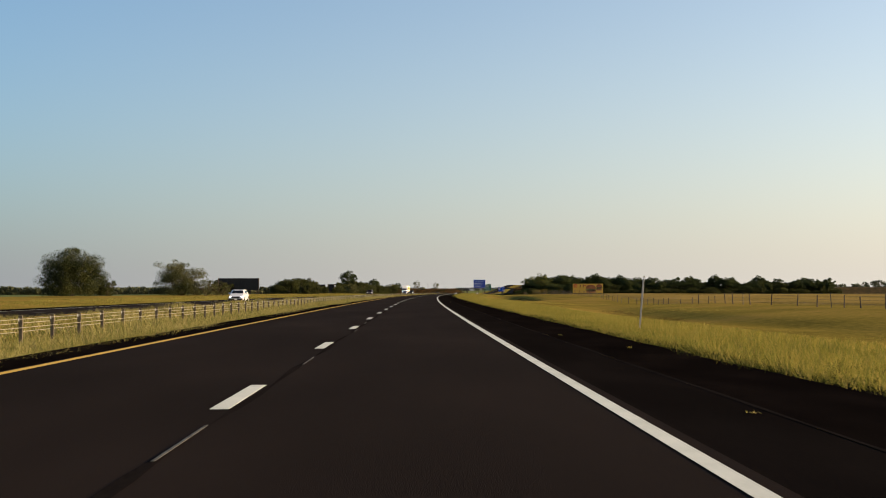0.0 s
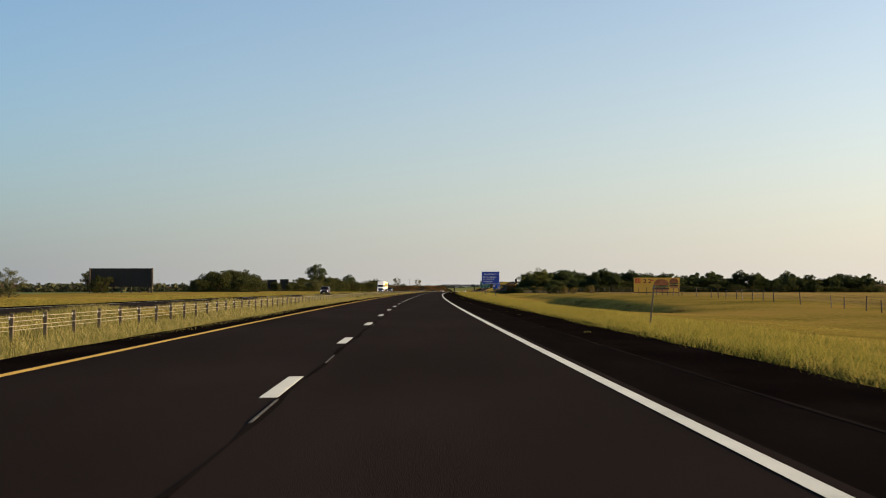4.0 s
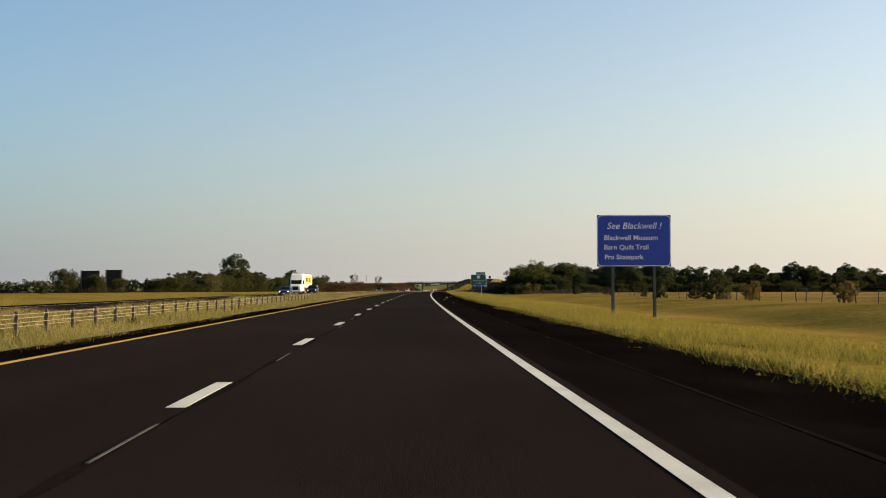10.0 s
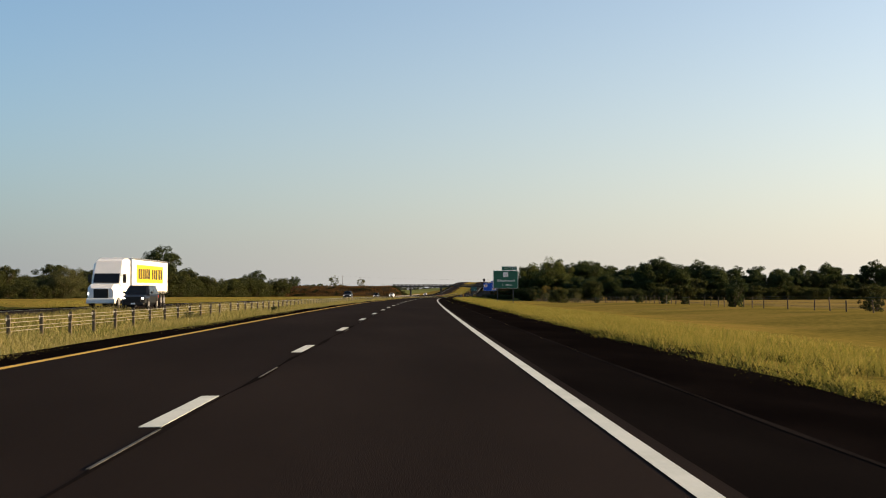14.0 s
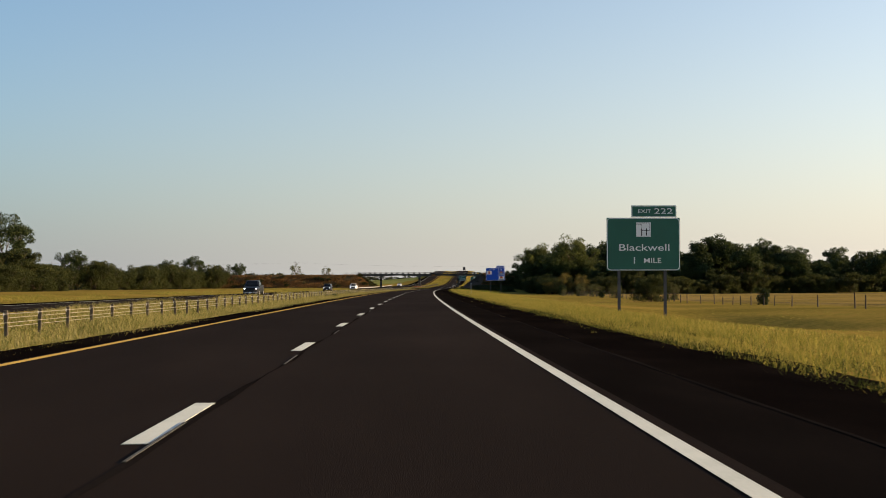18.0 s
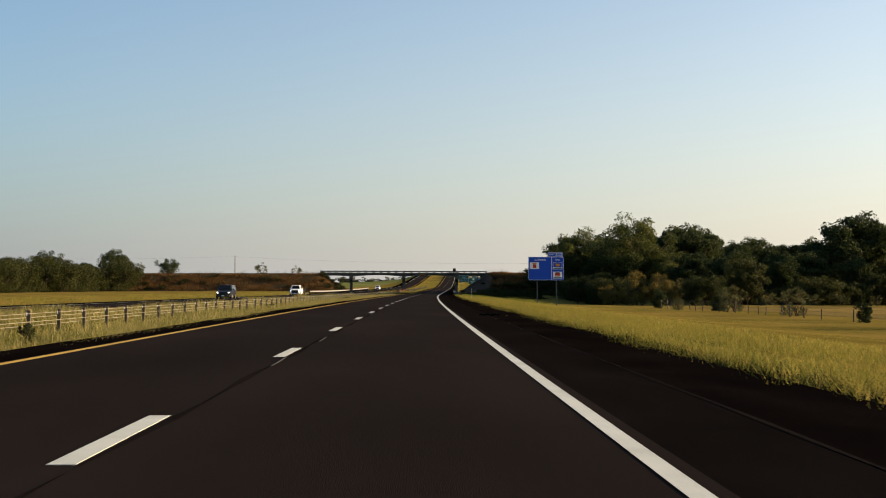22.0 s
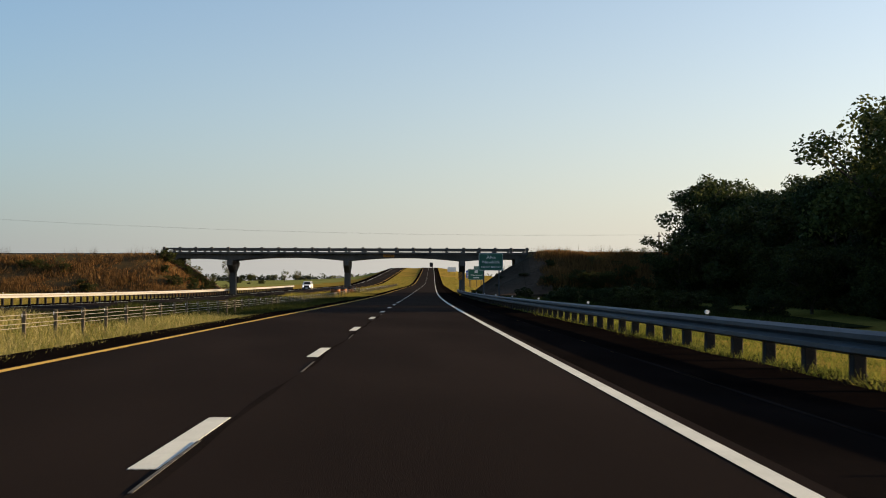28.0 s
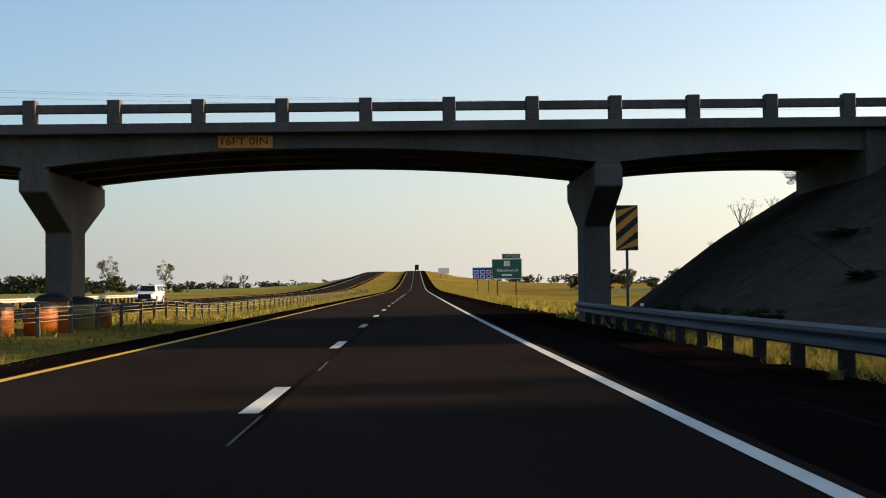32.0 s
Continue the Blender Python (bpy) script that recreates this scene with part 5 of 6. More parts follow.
for d, p, k in ((-2.5, -4.5, 0.41), (-4.0, -5.2, 0.46), (-5.6, -4.6, 0.43), (-7.0, -5.4, 0.49), (-1.2, -5.8, 0.35), (-5.5, -9, 0.46), (-3.5, -12, 0.54), (-6.5, -14, 0.57), (-1.5, -9.5, 0.41), (-4.5, -6.5, 0.34), (-7.5, -11, 0.49)):
    place_bank(R.choice((B_ROUND, B_DARK)), -1, d, p, k, 1.5, float(min(bank_z(d, p, -1), 5.0 + d * 0.6)) + 0.1)
for i in range(58):
    sd = R.choice((-1, -1, 1))
    place_bank(R.choice((B_ROUND, B_ROUND, B_TWIG)), sd, R.uniform(0, 90 if sd < 0 else 45), R.uniform(-16, -7.5), R.uniform(0.3, 0.6), 1.3)
for sd, d, p, k, pr in ((-1, -1, -6, 0.7, B_ROUND), (-1, -3, 7, 0.5, B_TWIG), (-1, -5, 8, 0.42, B_TWIG), (-1, -7, 9, 0.4, B_TWIG), (1, -2.2, 5.5, 0.42, B_BARE), (1, -4.4, 5.6, 0.45, B_BARE), (1, -1.2, 5.2, 0.4, B_TWIG), (1, -5.6, 5.8, 0.4, B_BARE), (1, 9, -9, 0.55, B_TWIG), (1, 13, -12, 0.7, B_ROUND), (1, 7, -14, 0.8, B_ROUND), (1, 20, -9, 0.6, B_TWIG)):
    place_bank(pr, sd, d, p, k)

# trees on the slope of the east bank, and a line of them beyond the wood
for d, p, k, pr in ((24.6, -9.9, 0.81, T_TALL), (27.5, -13.5, 0.85, U_DARK), (33, -13, 0.9, U_DARK), (29, -17.5, 0.8, U_DARK), (38, -9, 0.72, T_TALL), (40, -17, 0.9, U_DARK), (23, -14, 0.42, U_DARK), (27, -19, 0.75, U_DARK), (33, -20, 0.8, U_DARK), (30, -12, 0.8, U_DARK), (18, -15.5, 0.3, U_DARK), (10, -13.5, 0.28, U_DARK)):
    place_bank(pr, 1, d, p, k, 1.05)
for i in range(22):
    c = copy_thing(R.choice((T_TALL2, T_TALL)), stand(1128 + (i % 11) * 8 + R.uniform(-3, 3), 50 + 14 * (i // 11) + R.uniform(-4, 4), None, R.uniform(0, 360)) @ Matrix.Diagonal((1.1, 1.1, 1.08 if i > 13 else 0.66 if i % 11 < 4 else 0.95, 1)))
    c["group"] = "wood east of the highway"
# unseen rows behind the wood, added to shade the bank and road
for i in range(24):
    place_xy(U_DARK, 152 + i * 2.6, 1222 + R.uniform(-9, 9) - i * 0.3, -0.5, R.uniform(0.75, 1.05), R.uniform(0, 360), 1.1, "undergrowth of the wood")
    place_xy(R.choice((T_TALL2, T_TALL)), 140 + i * 3.4, 1190 + R.uniform(-10, 10), -0.5, 0.95, R.uniform(0, 360), 1.05, "wood east of the highway")
# added to shade the road up to the gap before the overpass
for s, u, k in ((1217.5, 41, 0.85), (1219, 50, 0.95), (1220.5, 62, 1.05), (1218, 72, 1.1)):
    place_tree(T_TALL, s, u, k, R.uniform(0, 360), 1.15, group="wood east of the highway")
# hidden behind the wood, added to shade the foot of the bank
for x, y, k in ((138, 1217, 0.8), (146, 1221, 0.85), (154, 1216, 0.9), (163, 1221, 0.9), (172, 1217, 0.95)):
    place_xy(T_TALL, x, y, -0.5, k, R.uniform(0, 360), 1.1, "wood east of the highway")
# low scrub between the guardrail and the wood
for i in range(34):
    s, u = 1150 + i * 2.3 + R.uniform(-2, 2), R.uniform(14, 27)
    place_tree(R.choice((B_DARK, B_ROUND, B_ROUND)), s, u, R.uniform(0.35, 0.75), R.uniform(0, 360), 1.35, group="scrub behind the guardrail")
for d, p, k in ((14, -5.6, 0.36), (16.5, -5.9, 0.42), (19, -5.5, 0.34), (5, -5.6, 0.28), (23, -5.8, 0.4)):
    place_bank(B_TWIG, 1, d, p, k, 1.3)
# dark weeds in the median along the cable barrier
for s in (360, 364, 369, 401, 447, 530, 534, 556, 561, 566, 604, 640, 692, 699, 741, 792, 834, 840, 846, 880, 927, 1001):
    place_tree(R.choice((B_DARK, B_TWIG, B_DARK)), s + R.uniform(-1, 1), -8.9 + R.uniform(-0.5, 0.5), R.uniform(0.11, 0.22), R.uniform(0, 360), 1.1, label="tall dark weed beside the median cable barrier", group="weeds in the median")

for d, p, k, w in ((-4.2, -7.9, 0.10, 4.2), (-1.2, -11.0, 0.14, 4.2), (-4.8, -11.0, 0.10, 4.0), (2.2, -13.8, 0.4, 1.8), (2.6, -9.5, 0.35, 1.8), (-8.0, -4.0, 0.2, 2.0), (-7.6, -12.5, 0.25, 2.0), (-8.0, -8.0, 0.22, 2.0)):
    place_bank(R.choice((B_DARK, B_ROUND)), 1, d, p, k, w, float(min(bank_z(d, p, 1), 5.0 + d * 0.6) if d < 0 else bank_z(d, p, 1)) + 0.15)

# far woods: leaf clumps along distant lines
rng = np.random.default_rng(77)


def far_wood(name, s0, u0, s1, u1, h0, h1, n, per, label):
    f = rng.uniform(0, 1, n)
    s, u = s0 + (s1 - s0) * f, u0 + (u1 - u0) * f + rng.normal(size=n) * 12
    x, y = xy(s, u)
    hh = h0 + (h1 - h0) * (0.5 + 0.5 * np.sin(f * 47 + 3) * np.sin(f * 13.7)) * rng.uniform(0.7, 1.1, n)
    z = gz(s, u) + hh * rng.uniform(0.15, 0.85, n)
    c = leaf_cloud(rng, np.stack([x, y, z], -1), np.full(n, 3.2), per, 1.3)
    return tagged(soup(name, c, FARLEAF), label, "wood", kind="stuff")


far_wood("far_wood", 1250, 280, 1500, 1300, 7, 15, 900, 34, "hazy dark green wood on the horizon")
far_wood("far_wood", 900, 900, 1400, 1600, 7, 15, 500, 34, "hazy dark green wood on the horizon")
far_wood("far_wood", 1500, -1300, 1500, -240, 5, 12, 900, 30, "hazy green tree line behind the fields")
far_wood("far_wood", 900, -900, 1350, -330, 5, 13, 520, 30, "hazy green tree line behind the fields")
far_wood("far_wood", 1790, -290, 1800, -150, 6, 9, 170, 34, "hazy green wood behind the hill road")
far_wood("far_wood", 2300, -900, 2300, -60, 4, 9, 500, 26, "hazy tree line on the far hill")
far_wood("far_wood", 2200, 60, 2300, 700, 5, 9, 300, 26, "hazy tree line on the far hill")
far_wood("far_wood", 250, -800, 800, -500, 5, 11, 300, 26, "hazy green tree line behind the fields")


far_wood("far_wood", 1120, -460, 1185, -150, 4, 9, 420, 30, "hazy green tree line before the west bank")


# ---- grass ----
def blades(name, s0, s1, bands, mat, label, lean=0.5):
    """Tufts of blades; bands: rows of u from, u to, tufts a square metre, height, width of a blade."""
    out = []
    for u0, u1, dens, h, wd, nb in bands:
        n = int((s1 - s0) * abs(u1 - u0) * dens)
        s, u = rng.uniform(s0, s1, n), rng.uniform(u0, u1, n)
        keep = (np.sin(s * 0.31 + u * 1.3) + np.sin(s * 0.083 + 1.7) + np.sin(s * 1.13 + u * 0.6) * 0.7 + rng.normal(size=n) * 0.9) > -1.0
        keep &= (u < 6.0) | (u > 6.74 - 0.22 * np.interp(s, (200, 270, 540, 600, 680, 730, 1040, 1070), (0, 1, 1, 0.4, 0.4, 1, 1, 0)) + 0.16 * np.sin(s * 0.41) * np.sin(s * 0.13 + 1) + 0.05 * np.sin(s * 1.7) + rng.normal(size=n) * 0.06)
        s, u = s[keep], u[keep]
        hs = h * (0.72 + 0.28 * np.sin(s * 0.21 + u * 0.8) * np.sin(s * 0.057)) 
        s, u, hs = (np.repeat(a, nb) for a in (s, u, hs))
        m = len(s)
        x, y = xy(s, u)
        x = x + rng.normal(size=m) * 0.13
        y = y + rng.normal(size=m) * 0.15
        z = np.where((u > 5.0) & (u < 7.42), rz(s) - 0.06, gz(s, u) - 0.05)
        a = rng.uniform(0, 2 * math.pi, m)
        hh = hs * rng.uniform(0.45, 1.15, m)
        lx, ly = rng.normal(size=m) * lean * hh, rng.normal(size=m) * lean * hh
        wx, wy = np.cos(a) * wd * 0.5, np.sin(a) * wd * 0.5
        out.append(np.stack([np.stack([x - wx, y - wy, z], -1), np.stack([x + wx, y + wy, z], -1), np.stack([x + lx, y + ly, z + hh], -1)], 1))
    return tagged(soup(name, np.concatenate(out), mat), label, "grass", kind="stuff")


VERGE = ((6.1, 6.9, 17, 0.14, 0.015, 8), (6.9, 8.0, 46, 0.26, 0.014, 8), (8, 11, 24, 0.37, 0.017, 8), (11, 13, 11, 0.34, 0.028, 7), (13, 17, 6, 0.22, 0.045, 6), (17, 31, 3.0, 0.09, 0.045, 3))
blades("verge_grass", 20, 1045, VERGE, GRASS, "tall yellow-green grass along the highway shoulder")
blades("fresh_verge_grass", 1045, 1134, VERGE, FRESH, "fresh green grass along the shoulder before the wood")
blades("green_patches", 30, 560, ((7.0, 12, 8, 0.28, 0.018, 7),), FRESH, "patches of fresh green growth in the dry verge")
blades("green_patches", 560, 790, ((7.2, 10, 4, 0.24, 0.02, 7),), FRESH, "patches of fresh green growth in the dry verge")
blades("green_patches", 790, 1045, ((7.0, 12, 8, 0.28, 0.018, 7),), FRESH, "patches of fresh green growth in the dry verge")
blades("green_patches", 20, 1122, ((-6.8, -5.0, 9, 0.24, 0.020, 7), (-14, -7, 1.6, 0.42, 0.04, 6)), FRESH, "patches of fresh green growth in the median")
# brown blades darken the ditch's hollows as shade would
blades("ditch_growth", 112, 168, ((20.0, 22.2, 6, 0.14, 0.030, 7),), DITCH_SHADE, "dark brown grass standing in for shade in a ditch hollow")
blades("ditch_growth", 290, 392, ((17.0, 24.4, 8, 0.22, 0.032, 7),), DITCH_SHADE, "dark brown grass standing in for shade in a long ditch hollow")
# dark green base growth, which also carries the shade at the verge's foot
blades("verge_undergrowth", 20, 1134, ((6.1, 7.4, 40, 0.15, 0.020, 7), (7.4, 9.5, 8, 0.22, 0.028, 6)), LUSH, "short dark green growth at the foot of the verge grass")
blades("tall_verge_weeds", 1012, 1050, ((14.5, 19.5, 1.0, 0.85, 0.035, 8),), FRESH, "tall green weeds standing in the verge grass")
# dark blades put the wood's shade into this stretch of verge
blades("damp_verge_grass", 1134, 1212, VERGE, LUSH, "dark green grass with the wood's shade in its colour")
MEDIAN = ((-5.4, -4.5, 30, 0.20, 0.016, 7), (-6.6, -5.4, 28, 0.34, 0.018, 8), (-8.8, -6.6, 18, 0.56, 0.020, 8), (-11, -8.8, 7, 0.52, 0.034, 7), (-14.2, -11, 5, 0.52, 0.05, 6), (-16.2, -14.2, 15, 0.70, 0.04, 6))
blades("median_grass", 20, 1122, MEDIAN, DRY, "pale straw-coloured grass in the median")
# the same dark blades where the median lies in shade
blades("damp_median_grass", 1122, 1212, MEDIAN, LUSH, "dark green median grass before the overpass, coloured for shade")
blades("verge_grass", 1212, 1242, VERGE, GRASS, "tall sunlit grass behind the guardrail")
blades("median_grass", 1212, 1242, MEDIAN, GRASS, "yellow-green grass in the median beside the sand barrels")
blades("far_verge_grass", 60, 1300, ((-45, -28.2, 2.6, 0.26, 0.085, 4),), GRASS, "yellow-green grass beyond the oncoming carriageway")
blades("hill_grass", 1240, 1700, ((6.5, 14, 1.5, 0.45, 0.12, 5), (-16, -5, 1.0, 0.45, 0.12, 5)), GRASS, "yellow-green grass beyond the overpass")


def bank_weeds(name, side, reach, n, label, p0=-14.5, p1=-4.8, mat=WEED, tall=1.0):
    d = rng.uniform(0.2, reach, n) if side > 0 else rng.uniform(-8, reach, n)
    p = rng.uniform(p0, p1, n)
    z = bank_z(d, p, side) - 0.12
    z = np.where(d < 0, np.minimum(z, 4.9 + d * 0.6), z)
    keep = (d > 1.3 + 0.8 * np.sin(p * 1.25 + 1) * np.sin(p * 0.6) + rng.normal(size=n) * 0.35) if side > 0 else (d > -0.9) | (p < -5.2)
    d, p, z = d[keep], p[keep], z[keep]
    nb = 7
    d, p, z = (np.repeat(a, nb) for a in (d, p, z))
    m = len(d)
    hh = tall * rng.uniform(0.35, 1.15, m) * (0.7 + 0.4 * np.sin(d * 0.4) * np.sin(p * 0.9 + d * 0.13)) * np.where(p > -6.5, 0.6, 1)
    x = side * (HALF + d) + rng.normal(size=m) * 0.14
    y = BW / 2 + p + rng.normal(size=m) * 0.14
    a = rng.uniform(0, 6.28, m)
    w = rng.uniform(0.03, 0.07, m)
    co = np.stack([np.stack([x - np.cos(a) * w, y - np.sin(a) * w, z], -1), np.stack([x + np.cos(a) * w, y + np.sin(a) * w, z], -1), np.stack([x + rng.normal(size=m) * 0.25, y + rng.normal(size=m) * 0.25, z + hh], -1)], 1)
    ob = tagged(soup(name, co, mat), label, "weeds", kind="stuff")
    ob.matrix_basis = BRIDGE


def verge_weeds(name, side, p0, p1, reach, n, label):
    d, p = rng.uniform(0, reach, n), rng.uniform(p0, p1, n)
    keep = np.sin(d * 0.55) + np.sin(d * 0.17 + 1) + rng.normal(size=n) * 0.5 > 0
    d, p = (np.repeat(a[keep], 5) for a in (d, p))
    m = len(d)
    z = bank_z(d, p, side) - 0.05
    x, y = side * (HALF + d) + rng.normal(size=m) * 0.15, BW / 2 + p + rng.normal(size=m) * 0.15
    hh = rng.uniform(0.6, 2.1, m)
    co = np.stack([np.stack([x - 0.018, y, z], -1), np.stack([x + 0.018, y, z], -1), np.stack([x + rng.normal(size=m) * 0.16, y, z + hh], -1)], 1)
    tagged(soup(name, co, WEED), label, "weeds", kind="stuff").matrix_basis = BRIDGE


verge_weeds("roadside_weeds", 1, 5.0, 6.5, 90, 900, "thin weeds along the far edge of the crossing road")
verge_weeds("roadside_weeds", -1, 5.0, 6.5, 140, 900, "thin weeds along the far edge of the crossing road")
bank_weeds("bank_weeds", -1, 160, 18000, "rust-brown tall weeds on the bank", -16.5)
bank_weeds("bank_weeds", 1, 48, 15000, "rust-brown tall weeds on the bank", tall=1.3)
bank_weeds("bank_crest_weeds", 1, 60, 1500, "sunlit pale weeds along the crest of the bank", -6.6, -4.9, WEED, 1.25)
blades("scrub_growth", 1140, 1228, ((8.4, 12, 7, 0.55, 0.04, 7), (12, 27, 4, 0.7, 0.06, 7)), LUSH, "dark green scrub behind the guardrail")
bank_weeds("bank_undergrowth", 1, 48, 6000, "dark green undergrowth at the foot of the bank", -19.5, -12.5, LUSH, 0.8)


# ---- vehicles on the oncoming carriageway ----
def loft(bm, sections, close=True):
    """A skin through rings of the same number of points."""
    rings = [[bm.verts.new(p) for p in r] for r in sections]
    n = len(rings[0])
    for a, b in zip(rings, rings[1:]):
        for i in range(n):
            bm.faces.new((a[i], a[(i + 1) % n], b[(i + 1) % n], b[i]))
    if close:
        bm.faces.new(rings[0][::-1])
        bm.faces.new(rings[-1])
    bmesh.ops.recalc_face_normals(bm, faces=bm.faces[:])


def ring(y, hw, z0, z1, r=0.12, tuck=0.06):
    return [(-hw + tuck, y, z0), (hw - tuck, y, z0), (hw, y, z0 + r), (hw, y, z1 - r), (hw - r * 0.8, y, z1), (-hw + r * 0.8, y, z1), (-hw, y, z1 - r), (-hw, y, z0 + r)]


def wheel(t, x, y, r, w=0.22):
    bm = bmesh.new()
    rod(bm, (x - w / 2, y, r), (x + w / 2, y, r), r, n=18)
    bmesh.ops.bevel(bm, geom=[e for e in bm.edges if len(e.link_faces) == 2 and any(len(f.verts) > 4 for f in e.link_faces)], offset=0.04, segments=2, affect="EDGES")
    wh = part("wheel", bm, RUBBER, t)
    bm = bmesh.new()
    o = math.copysign(w / 2 + 0.004, x)
    rod(bm, (x + o * 0.6, y, r), (x + o, y, r), r * 0.62, r * 0.58, 14)
    part("rim", bm, RIM, wh)


def car(kind, name, s, u, mat, label):
    """kind: sedan, suv or pickup. Its nose points to -y."""
    L, hw, hood, belt, roof, r = {"sedan": (4.6, 0.90, 0.92, 0.95, 1.45, 0.32), "suv": (4.8, 0.95, 1.08, 1.12, 1.76, 0.37), "pickup": (5.7, 0.99, 1.18, 1.22, 1.92, 0.40)}[kind]
    t = thing(name, road_at(s, u, OPP), label, "vehicle")
    f, b = 0.0, L
    low = r * 0.75
    bm = bmesh.new()
    drop = 0.10 if kind != "sedan" else 0.16
    loft(bm, [ring(f + 0.02, hw * 0.72, low + 0.14, hood - drop - 0.16, 0.10, 0.10), ring(f + 0.10, hw * 0.88, low + 0.02, hood - drop - 0.06, 0.14, 0.12), ring(f + 0.32, hw * 0.97, low - 0.02, hood - drop, 0.20, 0.12), ring(f + 0.75, hw, low - 0.02, hood - 0.05, 0.22, 0.12), ring(f + 1.2, hw, low - 0.02, hood + 0.0, 0.22, 0.12), ring(f + 1.55, hw, low - 0.02, belt, 0.18, 0.12), ring(b - 1.2, hw, low - 0.02, belt, 0.18, 0.12), ring(b - 0.4, hw * 0.985, low, belt - (0 if kind != "sedan" else 0.02), 0.18, 0.12), ring(b - 0.03, hw * 0.88, low + 0.12, belt - 0.10, 0.16, 0.12)])
    part("body", bm, mat, t)
    c0, c1 = {"sedan": (1.15, 4.05), "suv": (1.15, 4.72), "pickup": (1.35, 3.65)}[kind]
    w0, w1 = {"sedan": (0.75, 0.75), "suv": (0.65, 0.30), "pickup": (0.65, 0.25)}[kind]
    top = hw * 0.76

    def cab(dx, z):
        k = (z - belt) / (roof - belt)
        return (c0 + w0 * k + dx, c1 - w1 * k - dx, hw * 0.97 + (top - hw * 0.97) * k)
    bm = bmesh.new()
    secs = []
    for z in (belt - 0.06, belt + 0.02, roof - 0.10, roof - 0.02, roof):
        y0, y1, w = cab(0, z)
        if z == roof:
            y0, y1, w = y0 + 0.15, y1 - 0.15, w - 0.14
        secs.append([(-w, y0 + 0.1, z), (-w * 0.8, y0, z), (w * 0.8, y0, z), (w, y0 + 0.1, z), (w, y1 - 0.08, z), (w * 0.85, y1, z), (-w * 0.85, y1, z), (-w, y1 - 0.08, z)])
    loft(bm, secs)
    part("cabin", bm, mat, t)
    # glass
    za, zb = belt + 0.06, roof - 0.10

    def pane(nm, pts):
        bm = bmesh.new()
        c = [Vector(p) for p in pts]
        nrm = (c[1] - c[0]).cross(c[2] - c[0]).normalized()
        mid = Vector((0, (c0 + c1) / 2, (za + zb) / 2))
        if nrm.dot(sum(c, Vector()) / 4 - mid) < 0:
            nrm = -nrm
        a = [bm.verts.new(p + nrm * 0.012) for p in c]
        q = [bm.verts.new(p - nrm * 0.02) for p in c]
        bm.faces.new(a)
        bm.faces.new(q[::-1])
        for i in range(4):
            bm.faces.new((a[i], a[(i + 1) % 4], q[(i + 1) % 4], q[i]))
        bmesh.ops.recalc_face_normals(bm, faces=bm.faces[:])
        part(nm, bm, GLASS, t)
    (a0, a1, aw), (b0, b1, bw) = cab(0, za), cab(0, zb)
    pane("windscreen", ((-aw * 0.8, a0, za), (aw * 0.8, a0, za), (bw * 0.8, b0, zb), (-bw * 0.8, b0, zb)))
    pane("rear_window", ((-aw * 0.78, a1, za), (aw * 0.78, a1, za), (bw * 0.78, b1, zb), (-bw * 0.78, b1, zb)))
    for sd in (-1, 1):
        ya, yb, m0 = a0 + 0.35, a1 - 0.30, (a0 + a1) / 2 + 0.1
        xa, xb = sd * aw, sd * bw
        pane("side_window", ((xa, ya, za), (xa, m0 - 0.04, za), (xb, m0 - 0.04, zb), (xb, b0 + 0.22, zb)))
        pane("side_window", ((xa, m0 + 0.04, za), (xa, yb, za), (xb, b1 - 0.22, zb), (xb, m0 + 0.04, zb)))
        boxed("mirror", mat, t, (min(sd * hw, sd * (hw + 0.18)), max(sd * hw, sd * (hw + 0.18)), c0 + 0.42, c0 + 0.52, belt + 0.02, belt + 0.18), 0.02)
        boxed("headlight", LAMP, t, (min(sd * hw * 0.60, sd * hw * 0.84), max(sd * hw * 0.60, sd * hw * 0.84), f - 0.005, f + 0.12, hood - 0.36, hood - 0.24), 0.045)
        boxed("tail_light", RED, t, (min(sd * hw * 0.7, sd * hw * 0.93), max(sd * hw * 0.7, sd * hw * 0.93), b - 0.10, b + 0.0, belt - 0.35, belt - 0.12), 0.02)
    wide = 0.5 if kind == "sedan" else 0.62
    boxed("grille", BLACK, t, (-hw * wide, hw * wide, f - 0.012, f + 0.1, low + 0.20, hood - (0.26 if kind == "sedan" else 0.16)), 0.03)
    boxed("bumper", BLACK if kind != "pickup" else CHROME, t, (-hw * 0.86, hw * 0.86, f - 0.06, f + 0.14, low - 0.02, low + 0.18), 0.04)
    boxed("number_plate", SIGNWHITE, t, (-0.16, 0.16, f - 0.075, f - 0.058, low + 0.05, low + 0.17))
    if kind == "pickup":
        # black plate that paints the shade inside the load bed
        boxed("bed_floor_shadow", BLACK, t, (-hw * 0.85, hw * 0.85, c1 + 0.1, b - 0.12, belt - 0.01, belt + 0.006))
        for x0, x1 in ((-hw + 0.02, -hw * 0.86), (hw * 0.86, hw - 0.02)):
            boxed("bed_rail", mat, t, (x0, x1, c1 + 0.02, b - 0.05, belt - 0.05, belt + 0.08), 0.02)
        boxed("tailgate", mat, t, (-hw * 0.9, hw * 0.9, b - 0.12, b - 0.04, belt - 0.3, belt + 0.08), 0.02)
    for y in (f + 0.92, b - 0.98):
        for x in (-hw + 0.10, hw - 0.10):
            bm = bmesh.new()
            o = math.copysign(1, x)
            rod(bm, (o * (hw - 0.10), y, r), (o * (hw + 0.012), y, r), r * 1.18, n=18)
            part("wheel_arch", bm, BLACK, t)
